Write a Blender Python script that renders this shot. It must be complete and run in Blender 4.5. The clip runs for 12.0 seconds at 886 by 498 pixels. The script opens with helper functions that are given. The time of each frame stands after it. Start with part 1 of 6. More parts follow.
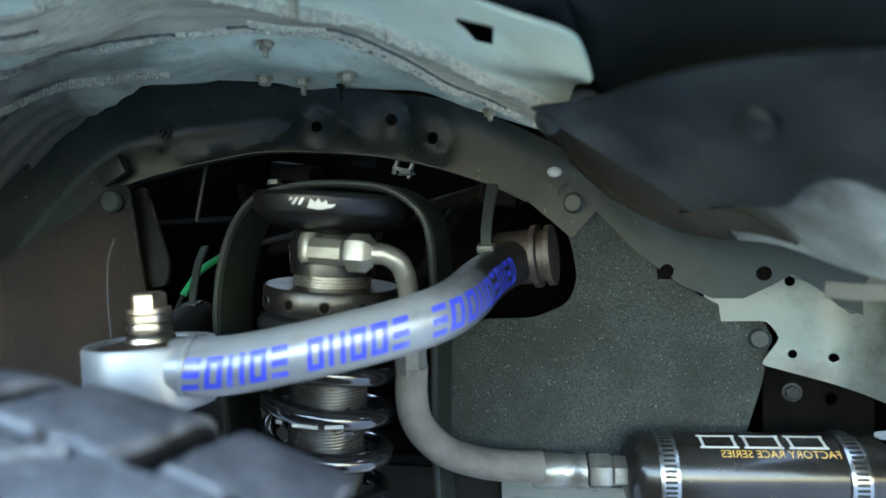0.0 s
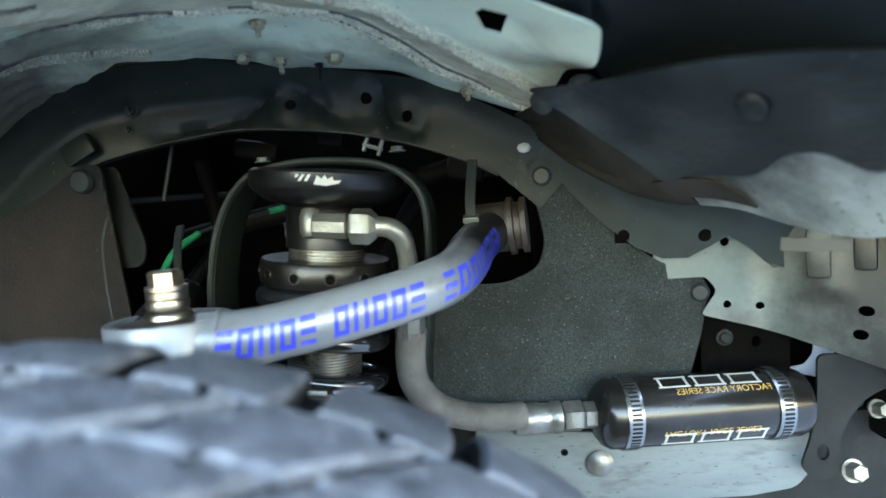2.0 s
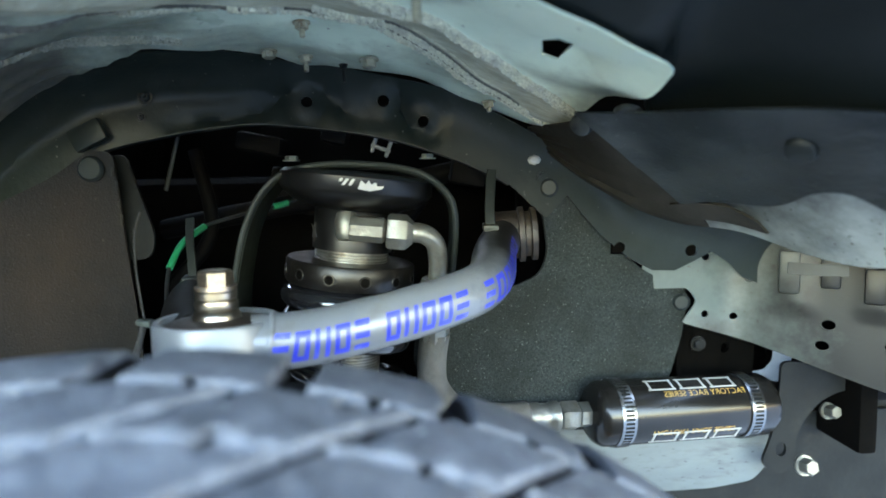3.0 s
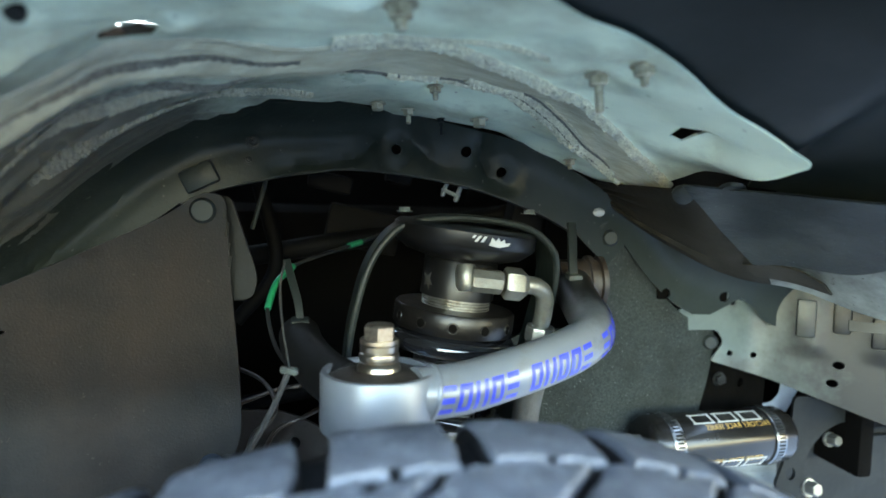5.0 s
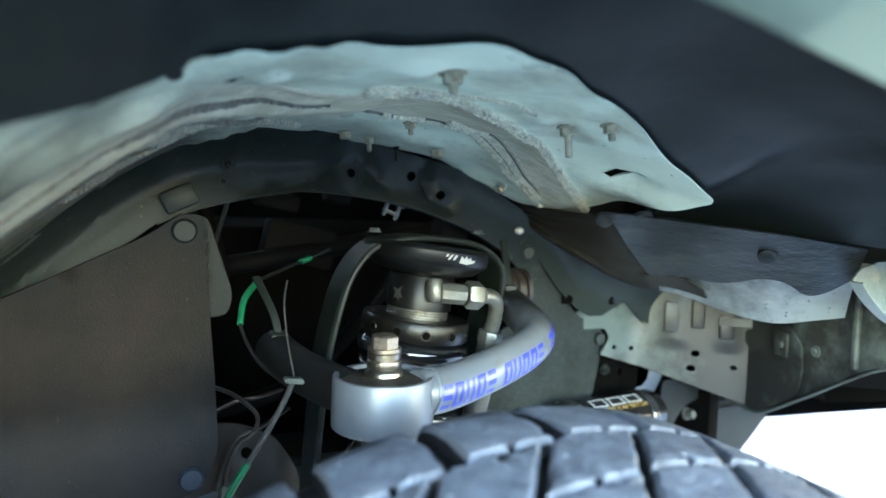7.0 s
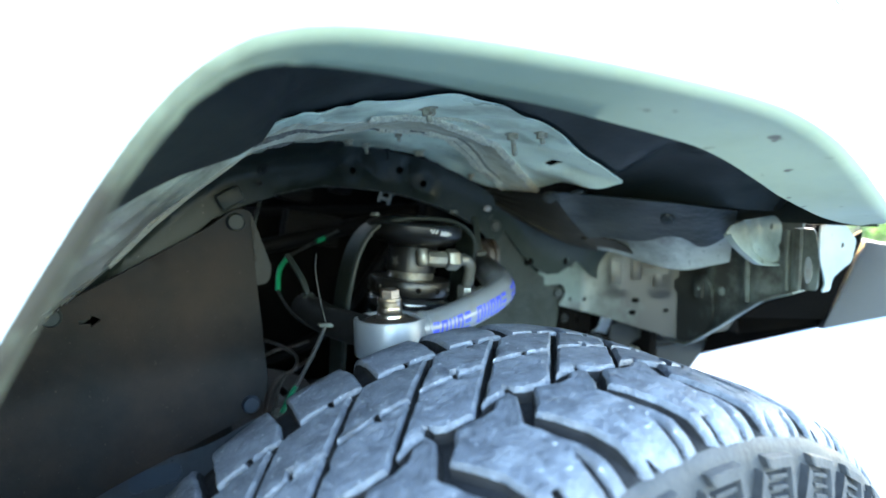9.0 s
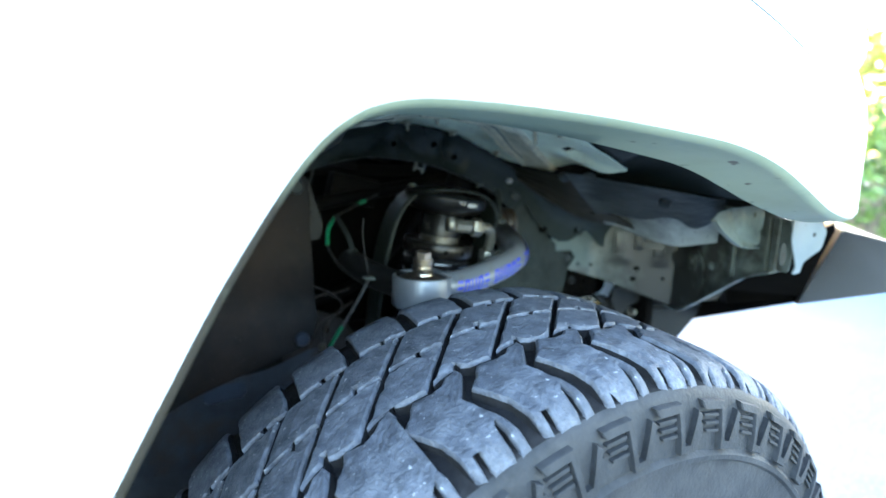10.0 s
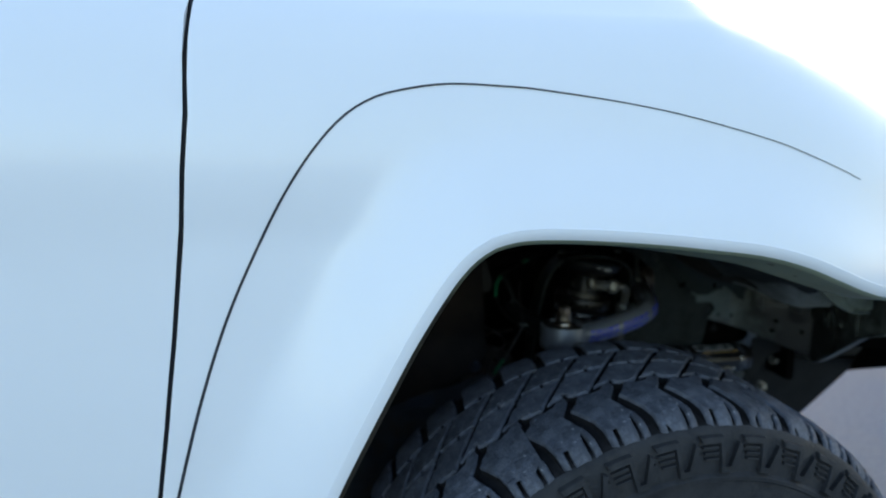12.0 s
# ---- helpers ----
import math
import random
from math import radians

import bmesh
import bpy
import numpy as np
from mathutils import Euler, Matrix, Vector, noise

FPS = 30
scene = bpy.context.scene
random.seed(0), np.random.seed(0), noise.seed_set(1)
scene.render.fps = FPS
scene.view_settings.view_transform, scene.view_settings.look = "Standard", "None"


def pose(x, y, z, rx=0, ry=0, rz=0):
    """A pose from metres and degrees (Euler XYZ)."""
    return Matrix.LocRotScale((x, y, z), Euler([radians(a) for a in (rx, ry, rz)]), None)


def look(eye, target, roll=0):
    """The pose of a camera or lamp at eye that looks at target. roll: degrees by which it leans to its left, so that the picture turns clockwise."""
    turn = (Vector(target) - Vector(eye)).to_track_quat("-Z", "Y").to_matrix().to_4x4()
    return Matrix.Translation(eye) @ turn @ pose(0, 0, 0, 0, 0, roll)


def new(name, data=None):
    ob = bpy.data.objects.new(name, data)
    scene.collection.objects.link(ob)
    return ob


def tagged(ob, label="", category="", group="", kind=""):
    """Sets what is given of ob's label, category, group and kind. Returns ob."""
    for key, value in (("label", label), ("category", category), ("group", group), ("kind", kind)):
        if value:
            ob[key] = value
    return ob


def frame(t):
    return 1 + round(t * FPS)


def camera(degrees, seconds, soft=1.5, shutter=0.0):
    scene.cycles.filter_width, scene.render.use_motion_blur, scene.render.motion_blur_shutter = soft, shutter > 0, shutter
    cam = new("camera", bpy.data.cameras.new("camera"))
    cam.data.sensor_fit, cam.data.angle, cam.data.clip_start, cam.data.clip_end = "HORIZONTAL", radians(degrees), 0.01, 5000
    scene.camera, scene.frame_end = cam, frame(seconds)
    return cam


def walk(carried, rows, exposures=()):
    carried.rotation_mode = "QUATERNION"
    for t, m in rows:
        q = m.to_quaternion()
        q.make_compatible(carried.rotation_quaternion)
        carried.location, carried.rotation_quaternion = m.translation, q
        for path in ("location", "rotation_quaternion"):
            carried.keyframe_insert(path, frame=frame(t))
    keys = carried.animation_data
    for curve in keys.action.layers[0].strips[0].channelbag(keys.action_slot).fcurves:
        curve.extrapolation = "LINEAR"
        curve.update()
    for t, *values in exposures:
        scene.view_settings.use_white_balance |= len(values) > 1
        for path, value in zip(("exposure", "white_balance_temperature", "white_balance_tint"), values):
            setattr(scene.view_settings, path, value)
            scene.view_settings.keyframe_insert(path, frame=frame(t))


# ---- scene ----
cam = camera(70.0, 12.0, 1.6)
cam.data.dof.use_dof, cam.data.dof.focus_distance, cam.data.dof.aperture_fstop = True, 0.57, 3.8
PATH = [
    (0, (0.1299, -0.1456, 0.8780), (-0.1210, 0.8221, 0.8566), -2.80),
    (0.5, (0.1056, -0.1600, 0.8819), (-0.0570, 0.8254, 0.8309), -2.42),
    (1, (0.0985, -0.1904, 0.8593), (0.0016, 0.8025, 0.7898), -2.68),
    (1.5, (0.0706, -0.2034, 0.8767), (-0.0211, 0.7891, 0.7962), -1.83),
    (2, (0.0614, -0.1944, 0.8794), (-0.0321, 0.7989, 0.8116), -4.15),
    (2.5, (0.0126, -0.2033, 0.8898), (-0.0059, 0.7933, 0.8101), -3.06),
    (2.7, (-0.0030, -0.2112, 0.8934), (0.0044, 0.7852, 0.8091), -2.08),
    (4.3, (-0.1457, -0.2186, 0.9190), (-0.0072, 0.7660, 0.8122), 0.75),
    (4.5, (-0.1560, -0.2205, 0.9198), (0.0004, 0.7621, 0.8202), 1.18),
    (5, (-0.2001, -0.2303, 0.9374), (-0.0239, 0.7511, 0.8614), 1.40),
    (5.5, (-0.2510, -0.2388, 0.9382), (-0.0515, 0.7407, 0.9123), 1.38),
    (6, (-0.2951, -0.2413, 0.9243), (-0.0380, 0.7249, 0.9085), 1.36),
    (6.5, (-0.3171, -0.2413, 0.9463), (0.0309, 0.6955, 0.9093), 0.39),
    (7, (-0.3391, -0.2624, 0.9503), (0.0864, 0.6406, 0.8902), 2.14),
    (7.2, (-0.3551, -0.2771, 0.9487), (0.0967, 0.6132, 0.8914), 2.14),
    (8.8, (-0.4403, -0.4159, 0.9509), (0.0216, 0.4664, 0.8594), 0.86),
    (9, (-0.4268, -0.4462, 0.9611), (0.0202, 0.4433, 0.8661), -0.64),
    (9.5, (-0.4349, -0.4893, 0.9832), (0.0078, 0.3972, 0.8482), 1.63),
    (10, (-0.4982, -0.5607, 1.0047), (-0.0795, 0.3301, 0.8279), 2.37),
    (10.5, (-0.5247, -0.6368, 1.0384), (-0.1298, 0.2685, 0.8820), 2.00),
    (11, (-0.5298, -0.6987, 1.0432), (-0.2046, 0.2340, 0.8874), 1.61),
    (11.5, (-0.5022, -0.7779, 1.0831), (-0.2899, 0.1873, 0.9303), 0.83),
    (12, (-0.5231, -0.8496, 1.1193), (-0.3943, 0.1304, 0.9678), 0.59),
]
EXPOSURES = [(0.0, 6.2, 6800, 14), (0.6, 6.25, 6800, 14), (1.0, 6.45, 6800, 15), (1.6, 6.25, 7000, 16), (2.5, 6.2, 7000, 16), (5.0, 6.25, 7050, 13), (7.2, 6.4, 6700, 12), (8.8, 6.1, 6300, 10), (9.4, 5.72, 6300, 10), (10.0, 5.35, 6200, 12),
             (10.4, 4.78, 6300, 13), (10.7, 3.85, 6300, 17), (11.0, 2.95, 6500, 32), (11.4, 2.65, 6750, 21), (12.0, 2.4, 6200, 15)]
walk(cam, [(t, look(eye, target, roll)) for t, eye, target, roll in PATH], EXPOSURES)

# ---- world and light ----
world = bpy.data.worlds.new("sky")
scene.world = world
world.use_nodes = True
wn = world.node_tree.nodes
sky = wn.new("ShaderNodeTexSky")
sky.sky_type = "NISHITA"
sky.sun_disc = False
sky.sun_elevation = radians(9)
sky.sun_rotation = radians(35)
sky.air_density, sky.dust_density = 1.0, 1.6
wn["Background"].inputs["Strength"].default_value = 0.12
world.node_tree.links.new(sky.outputs["Color"], wn["Background"].inputs["Color"])
sun_data = bpy.data.lights.new("sun", "SUN")
sun_data.energy, sun_data.angle, sun_data.color = 0.12, radians(14), (1.0, 0.82, 0.6)
sun = new("sun", sun_data)
sun.matrix_world = look((5.7, 8.2, 1.6), (0, 0, 0))


# ---- materials ----
def ramp_mix(nt, fac, a, b):
    m = nt.nodes.new("ShaderNodeMix")
    m.data_type = "RGBA"
    m.inputs[6].default_value, m.inputs[7].default_value = (*a, 1), (*b, 1)
    nt.links.new(fac, m.inputs[0])
    return m.outputs[2]


def surface(name, base, second=None, scale=30.0, rough=0.5, metal=0.0, bump=0.0, bump_scale=200.0, coat=0.0,
            specks=None, speck_scale=300.0, speck_at=0.62, stain=None, stain_scale=6.0, stain_at=0.55, rough_spread=0.15, stretch=(1, 1, 1), random_tone=0.0, spec=0.5, end_tone=None, bump_dist=0.002, coat_rough=0.12):
    """A surface with grain at a fine scale, stains at a broad one, specks and fine relief."""
    m = bpy.data.materials.new(name)
    m.use_nodes = True
    nt = m.node_tree
    n, ln = nt.nodes, nt.links
    bsdf = n["Principled BSDF"]
    co = n.new("ShaderNodeTexCoord")
    mp = n.new("ShaderNodeMapping")
    mp.inputs["Scale"].default_value = stretch
    ln.new(co.outputs["Object"], mp.inputs["Vector"])

    def noise_tex(sc, detail=5.0, rg=0.6):
        t = n.new("ShaderNodeTexNoise")
        t.inputs["Scale"].default_value, t.inputs["Detail"].default_value, t.inputs["Roughness"].default_value = sc, detail, rg
        ln.new(mp.outputs["Vector"], t.inputs["Vector"])
        return t.outputs["Fac"]

    def step(fac, lo, hi):
        r = n.new("ShaderNodeMapRange")
        r.inputs["From Min"].default_value, r.inputs["From Max"].default_value = lo, hi
        ln.new(fac, r.inputs["Value"])
        return r.outputs["Result"]

    second = second or tuple(min(1, c * 1.3 + 0.01) for c in base)
    grain = noise_tex(scale)
    col = ramp_mix(nt, step(grain, 0.35, 0.65), base, second)
    if stain:
        mx = n.new("ShaderNodeMix")
        mx.data_type = "RGBA"
        ln.new(step(noise_tex(stain_scale, 6.0, 0.65), stain_at - 0.08, stain_at + 0.14), mx.inputs[0])
        ln.new(col, mx.inputs[6])
        mx.inputs[7].default_value = (*stain, 1)
        col = mx.outputs[2]
    if specks:
        mx = n.new("ShaderNodeMix")
        mx.data_type = "RGBA"
        ln.new(step(noise_tex(speck_scale, 2.0, 0.5), speck_at, speck_at + 0.06), mx.inputs[0])
        ln.new(col, mx.inputs[6])
        mx.inputs[7].default_value = (*specks, 1)
        col = mx.outputs[2]
    if end_tone:
        # second tone towards one end: dirt, and shade or light put into the colour
        tone, near, far, slant = end_tone
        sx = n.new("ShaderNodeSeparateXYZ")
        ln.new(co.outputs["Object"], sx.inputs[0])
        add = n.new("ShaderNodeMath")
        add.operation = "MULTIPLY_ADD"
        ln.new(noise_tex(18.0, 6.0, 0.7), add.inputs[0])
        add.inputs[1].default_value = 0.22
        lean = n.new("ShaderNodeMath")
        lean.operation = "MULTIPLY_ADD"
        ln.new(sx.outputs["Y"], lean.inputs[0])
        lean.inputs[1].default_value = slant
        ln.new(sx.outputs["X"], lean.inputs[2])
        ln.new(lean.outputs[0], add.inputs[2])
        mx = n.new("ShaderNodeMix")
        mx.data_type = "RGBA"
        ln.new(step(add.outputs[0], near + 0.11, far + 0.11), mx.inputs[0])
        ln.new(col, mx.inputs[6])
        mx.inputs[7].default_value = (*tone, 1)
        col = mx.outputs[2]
    if random_tone:
        oi = n.new("ShaderNodeObjectInfo")
        hs = n.new("ShaderNodeHueSaturation")
        r = n.new("ShaderNodeMapRange")
        r.inputs["To Min"].default_value, r.inputs["To Max"].default_value = 1 - random_tone, 1 + random_tone
        ln.new(oi.outputs["Random"], r.inputs["Value"])
        ln.new(r.outputs["Result"], hs.inputs["Value"])
        ln.new(col, hs.inputs["Color"])
        col = hs.outputs["Color"]
    ln.new(col, bsdf.inputs["Base Color"])
    rr = n.new("ShaderNodeMapRange")
    rr.inputs["To Min"].default_value, rr.inputs["To Max"].default_value = max(0.02, rough - rough_spread), min(1, rough + rough_spread)
    ln.new(noise_tex(scale * 0.4 + 3), rr.inputs["Value"])
    ln.new(rr.outputs["Result"], bsdf.inputs["Roughness"])
    bsdf.inputs["Metallic"].default_value = metal
    bsdf.inputs["Specular IOR Level"].default_value = spec
    bsdf.inputs["Coat Weight"].default_value = coat
    bsdf.inputs["Coat Roughness"].default_value = coat_rough
    if bump:
        b = n.new("ShaderNodeBump")
        b.inputs["Strength"].default_value, b.inputs["Distance"].default_value = bump, bump_dist
        ln.new(noise_tex(bump_scale, 4.0), b.inputs["Height"])
        ln.new(b.outputs["Normal"], bsdf.inputs["Normal"])
    return m


M = {}
M["paint"] = surface("white_paint", (0.8, 0.81, 0.82), (0.82, 0.83, 0.84), 3.0, 0.38, coat=0.3, coat_rough=0.14, rough_spread=0.04)
M["fender_under"] = surface("dark_fender_inside", (0.0051, 0.007331, 0.006885), (0.009877, 0.01275, 0.01243), 9.0, 0.5, bump=0.2, bump_scale=60, stain=(0.01265, 0.01634, 0.01265), stain_at=0.6, stain_scale=5, spec=0.12)
# rear darkening: tan dirt together with shade put into the primer's colour
M["ledge"] = surface("pale_primer", (0.5375, 0.6125, 0.4688), (0.6375, 0.7062, 0.5563), 14.0, 0.32, bump=0.2, bump_scale=26, bump_dist=0.004, stain=(0.293, 0.3075, 0.2271), stain_scale=11, stain_at=0.57, specks=(0.2051, 0.1831, 0.1465), speck_scale=110, speck_at=0.71, end_tone=((0.066, 0.064, 0.052), -0.27, -0.45, -0.5))
# the sealer takes the same rear shade and dirt into its colour
M["sealer"] = surface("seam_sealer", (0.4782, 0.4558, 0.319), (0.7517, 0.7175, 0.5354), 420.0, 0.75, bump=1.0, bump_scale=300, bump_dist=0.005, stain=(0.41, 0.3872, 0.3075), stain_scale=90, end_tone=((0.13, 0.125, 0.1), -0.3, -0.48, -0.5))
# paler front end: light falling there is put into the colour
M["arch"] = surface("dark_primer_panel", (0.006588, 0.009638, 0.008052), (0.01281, 0.01684, 0.0144), 12.0, 0.4, bump=0.25, bump_scale=90, stain=(0.01647, 0.01976, 0.01647), stain_scale=10, stain_at=0.58, specks=(0.09321, 0.09321, 0.08052), speck_scale=170, speck_at=0.72, spec=0.15, end_tone=((0.01793, 0.02263, 0.02092), 0.12, 0.27, 0.0))
M["mat"] = surface("fibre_mat", (0.01302, 0.01562, 0.01476), (0.03689, 0.0434, 0.0408), 520.0, 0.7, bump=1.0, bump_scale=600, specks=(0.1389, 0.1497, 0.1389), speck_scale=620, speck_at=0.675, stain=(0.0126, 0.01365, 0.01155), stain_scale=9, spec=0.12)
# brown stain patches carry the flap's reflected sheen in the colour
M["flap"] = surface("worn_black_plastic", (0.002512, 0.00287, 0.003409), (0.005203, 0.005472, 0.0061), 40.0, 0.42, bump=0.18, bump_scale=520, stain=(0.01884, 0.01211, 0.009418), stain_scale=3.6, stain_at=0.56, specks=(0.02691, 0.02153, 0.01794), speck_scale=260, speck_at=0.7, spec=0.11, rough_spread=0.2)
M["step"] = surface("dirty_brown_step", (0.01365, 0.01312, 0.01103), (0.0217, 0.01996, 0.01736), 30.0, 0.6, bump=0.4, bump_scale=120, stain=(0.00735, 0.006825, 0.005775), stain_scale=20, spec=0.12)
M["ledge_dirty"] = surface("pale_primer_dirty", (0.0846, 0.09728, 0.09945), (0.1058, 0.1206, 0.1206), 14.0, 0.4, stain=(0.04654, 0.04866, 0.04866), stain_scale=16, stain_at=0.6, specks=(0.0127, 0.01164, 0.01058), speck_scale=130, speck_at=0.68, stretch=(1, 1, 4))
# turns darker towards its outer front end
M["liner"] = surface("dusty_dark_liner", (0.006, 0.0085, 0.01), (0.019, 0.0245, 0.0275), 7.0, 0.42, bump=0.6, bump_scale=30, bump_dist=0.004, stain=(0.036, 0.042, 0.044), stain_scale=9, stain_at=0.57, specks=(0.087, 0.0955, 0.0998), speck_scale=220, speck_at=0.71, stretch=(1, 1, 2.5), spec=0.2, end_tone=((0.0042, 0.00595, 0.00546), 0.19, 0.25, 0.0))
# one end joins brown dirt with shade put into the bracket's colour
M["green_grey"] = surface("grey_green_primer", (0.0651, 0.08246, 0.07378), (0.09114, 0.1107, 0.09982), 14.0, 0.42, bump=0.1, bump_scale=60, stain=(0.04774, 0.0434, 0.03689), stain_scale=14, stain_at=0.57, specks=(0.05642, 0.0434, 0.03255), speck_scale=140, speck_at=0.69, end_tone=((0.0045, 0.0042, 0.0036), -0.02, 0.09, 0.0))
# dark rear end: shade of the cavity put into the silver
M["silver"] = surface("silver_powder_coat", (0.1429, 0.1528, 0.1711), (0.1662, 0.1761, 0.1944), 30.0, 0.36, metal=0.35, end_tone=((0.01072, 0.01099, 0.01179), 0.23, 0.32, 1.0), bump=0.06, bump_scale=700, rough_spread=0.06, stain=(0.1262, 0.1196, 0.1114), stain_scale=30, stain_at=0.64, specks=(0.08307, 0.0731, 0.06645), speck_scale=240, speck_at=0.76)
# darker copy of the arm's silver: the rear tube's shade in colour
M["arm_grey"] = surface("shaded_grey_tube", (0.00504, 0.0052, 0.00567), (0.007812, 0.00807, 0.008592), 40.0, 0.6, bump=0.1, stain=(0.00315, 0.002835, 0.00252), stain_scale=20, spec=0.096)
M["blue"] = surface("blue_print", (0.015, 0.02625, 0.345), (0.03375, 0.0525, 0.42), 60.0, 0.35, stain=(0.15, 0.165, 0.375), stain_scale=60, stain_at=0.66)
M["zinc"] = surface("zinc_steel", (0.1414, 0.1414, 0.1285), (0.2056, 0.2056, 0.1885), 120.0, 0.36, metal=0.75, bump=0.25, bump_scale=300, stain=(0.09427, 0.08568, 0.07069), stain_scale=60, stain_at=0.56)
M["brown_steel"] = surface("oily_steel", (0.238, 0.1963, 0.1606), (0.357, 0.3094, 0.2677), 90.0, 0.38, metal=0.95, stain=(0.05355, 0.02975, 0.01785), stain_scale=50, stain_at=0.58)
M["rusty"] = surface("dirty_bolt", (0.2604, 0.235, 0.1595), (0.4166, 0.3792, 0.2733), 160.0, 0.42, metal=0.35, bump=0.3, stain=(0.1476, 0.08246, 0.03798), stain_scale=120, stain_at=0.6)
M["black_metal"] = surface("black_anodised", (0.002218, 0.002218, 0.002402), (0.004435, 0.004435, 0.00462), 60.0, 0.35, metal=0.0, stain=(0.0107, 0.01009, 0.008864), stain_scale=40, stain_at=0.67, spec=0.28)
M["gloss_black"] = surface("gloss_black_coil", (0.0063, 0.0063, 0.00735), (0.0105, 0.0105, 0.01155), 40.0, 0.12, coat=0.5, rough_spread=0.06, stain=(0.03906, 0.03472, 0.03038), stain_scale=40, stain_at=0.68)
M["dark_grey"] = surface("dark_grey_bracket", (0.00378, 0.00441, 0.00441), (0.00756, 0.0084, 0.00819), 26.0, 0.45, bump=0.15, bump_scale=150, stain=(0.01562, 0.01493, 0.01319), stain_scale=22, stain_at=0.64, spec=0.16)
M["sill"] = surface("dirty_blue_steel", (0.02387, 0.02864, 0.03689), (0.0434, 0.04991, 0.06076), 16.0, 0.45, bump=0.3, bump_scale=80, stain=(0.0434, 0.03255, 0.02604), stain_scale=12, stain_at=0.58, specks=(0.0105, 0.00945, 0.0084), speck_scale=120, speck_at=0.7, spec=0.32)
M["blue_grey"] = surface("blue_grey_plastic", (0.01519, 0.02257, 0.03689), (0.02387, 0.03385, 0.05208), 20.0, 0.5)
M["hose"] = surface("dusty_rubber_hose", (0.05642, 0.05208, 0.04557), (0.08246, 0.07595, 0.06727), 50.0, 0.75, bump=0.4, bump_scale=600, stain=(0.03906, 0.03472, 0.03038), stain_scale=40)
M["aluminium"] = surface("threaded_aluminium", (0.2142, 0.2099, 0.197), (0.2827, 0.2785, 0.2613), 80.0, 0.3, metal=0.9, stain=(0.1071, 0.08568, 0.06426), stain_scale=60, stain_at=0.58)
M["clamp"] = surface("stainless_clamp", (0.1814, 0.1844, 0.1875), (0.2117, 0.2147, 0.2177), 60.0, 0.25, metal=0.95)
M["label_black"] = surface("black_label", (0.0063, 0.005775, 0.00525), (0.0105, 0.00945, 0.0084), 40.0, 0.24, coat=0.12, rough_spread=0.08, spec=0.3, stain=(0.02, 0.018, 0.016), stain_scale=60, stain_at=0.66)
M["gold"] = surface("gold_print", (0.3, 0.1725, 0.03), (0.375, 0.225, 0.045), 40.0, 0.4)
M["white_print"] = surface("white_print", (0.2604, 0.2604, 0.2517), (0.2951, 0.2951, 0.2864), 60.0, 0.5)
M["tyre"] = surface("dusty_tyre_rubber", (0.03103, 0.0359, 0.04838), (0.06984, 0.07886, 0.1015), 60.0, 0.6, bump=0.8, bump_scale=240, bump_dist=0.003, stain=(0.1061, 0.117, 0.1434), stain_scale=70, stain_at=0.57, specks=(0.2586, 0.2719, 0.2986), speck_scale=210, speck_at=0.69, random_tone=0.2)
M["tyre_deep"] = surface("dark_tyre_groove", (0.0063, 0.0063, 0.00735), (0.01302, 0.01302, 0.01476), 60.0, 0.8, spec=0.12, bump=0.6, bump_scale=150)
M["tyre_side"] = surface("tyre_sidewall", (0.01361, 0.01458, 0.01653), (0.02528, 0.02625, 0.02916), 40.0, 0.6, bump=0.5, bump_scale=200, stain=(0.03888, 0.03791, 0.03888), stain_scale=14, stain_at=0.56, spec=0.24)
M["hook"] = surface("pale_primed_hook", (0.085, 0.105, 0.1125), (0.11, 0.13, 0.1375), 20.0, 0.4, stain=(0.11, 0.125, 0.125), stain_scale=30, stain_at=0.58, specks=(0.05, 0.04, 0.03), speck_scale=160, speck_at=0.72)
M["wire_grey"] = surface("grey_sheathed_wire", (0.03038, 0.02951, 0.02864), (0.05642, 0.05468, 0.05208), 90.0, 0.35, stain=(0.01736, 0.01519, 0.01302), stain_scale=80)
M["joint"] = surface("dark_joint_line", (0.0664, 0.0605, 0.04796), (0.1402, 0.1328, 0.107), 300.0, 0.8, bump=0.8, bump_scale=400)
M["frame_dirt"] = surface("rusty_dirty_frame", (0.01519, 0.01215, 0.01042), (0.03038, 0.02387, 0.0204), 18.0, 0.5, bump=0.3, bump_scale=120, stain=(0.0434, 0.03689, 0.03472), stain_scale=14, stain_at=0.58, specks=(0.0105, 0.00735, 0.00525), speck_scale=150, speck_at=0.68, spec=0.28)
M["rim"] = surface("dark_wheel_rim", (0.02604, 0.02604, 0.02821), (0.03906, 0.03906, 0.04123), 20.0, 0.35, metal=0.6)
M["wire"] = surface("black_wire", (0.00735, 0.00735, 0.007875), (0.0126, 0.0126, 0.0126), 60.0, 0.5, spec=0.24)
M["green_wire"] = surface("green_wire", (0, 0.1125, 0.045), (0.0045, 0.1485, 0.063), 60.0, 0.4)
M["steel_line"] = surface("steel_brake_line", (0.03038, 0.02517, 0.0217), (0.05208, 0.04557, 0.04123), 80.0, 0.4, metal=0.6, stain=(0.02604, 0.01302, 0.006944), stain_scale=60, stain_at=0.58)
# near-black: shade of unlit depths put into the colour
M["cavity"] = surface("unlit_depth", (0.00126, 0.00105, 0.00084), (0.00252, 0.0021, 0.00168), 14.0, 0.9, spec=0.04)
M["bumper"] = surface("dark_grey_bumper", (0.01238, 0.0135, 0.01519), (0.01488, 0.01581, 0.01767), 20.0, 0.4, bump=0.25, bump_scale=700, spec=0.4)
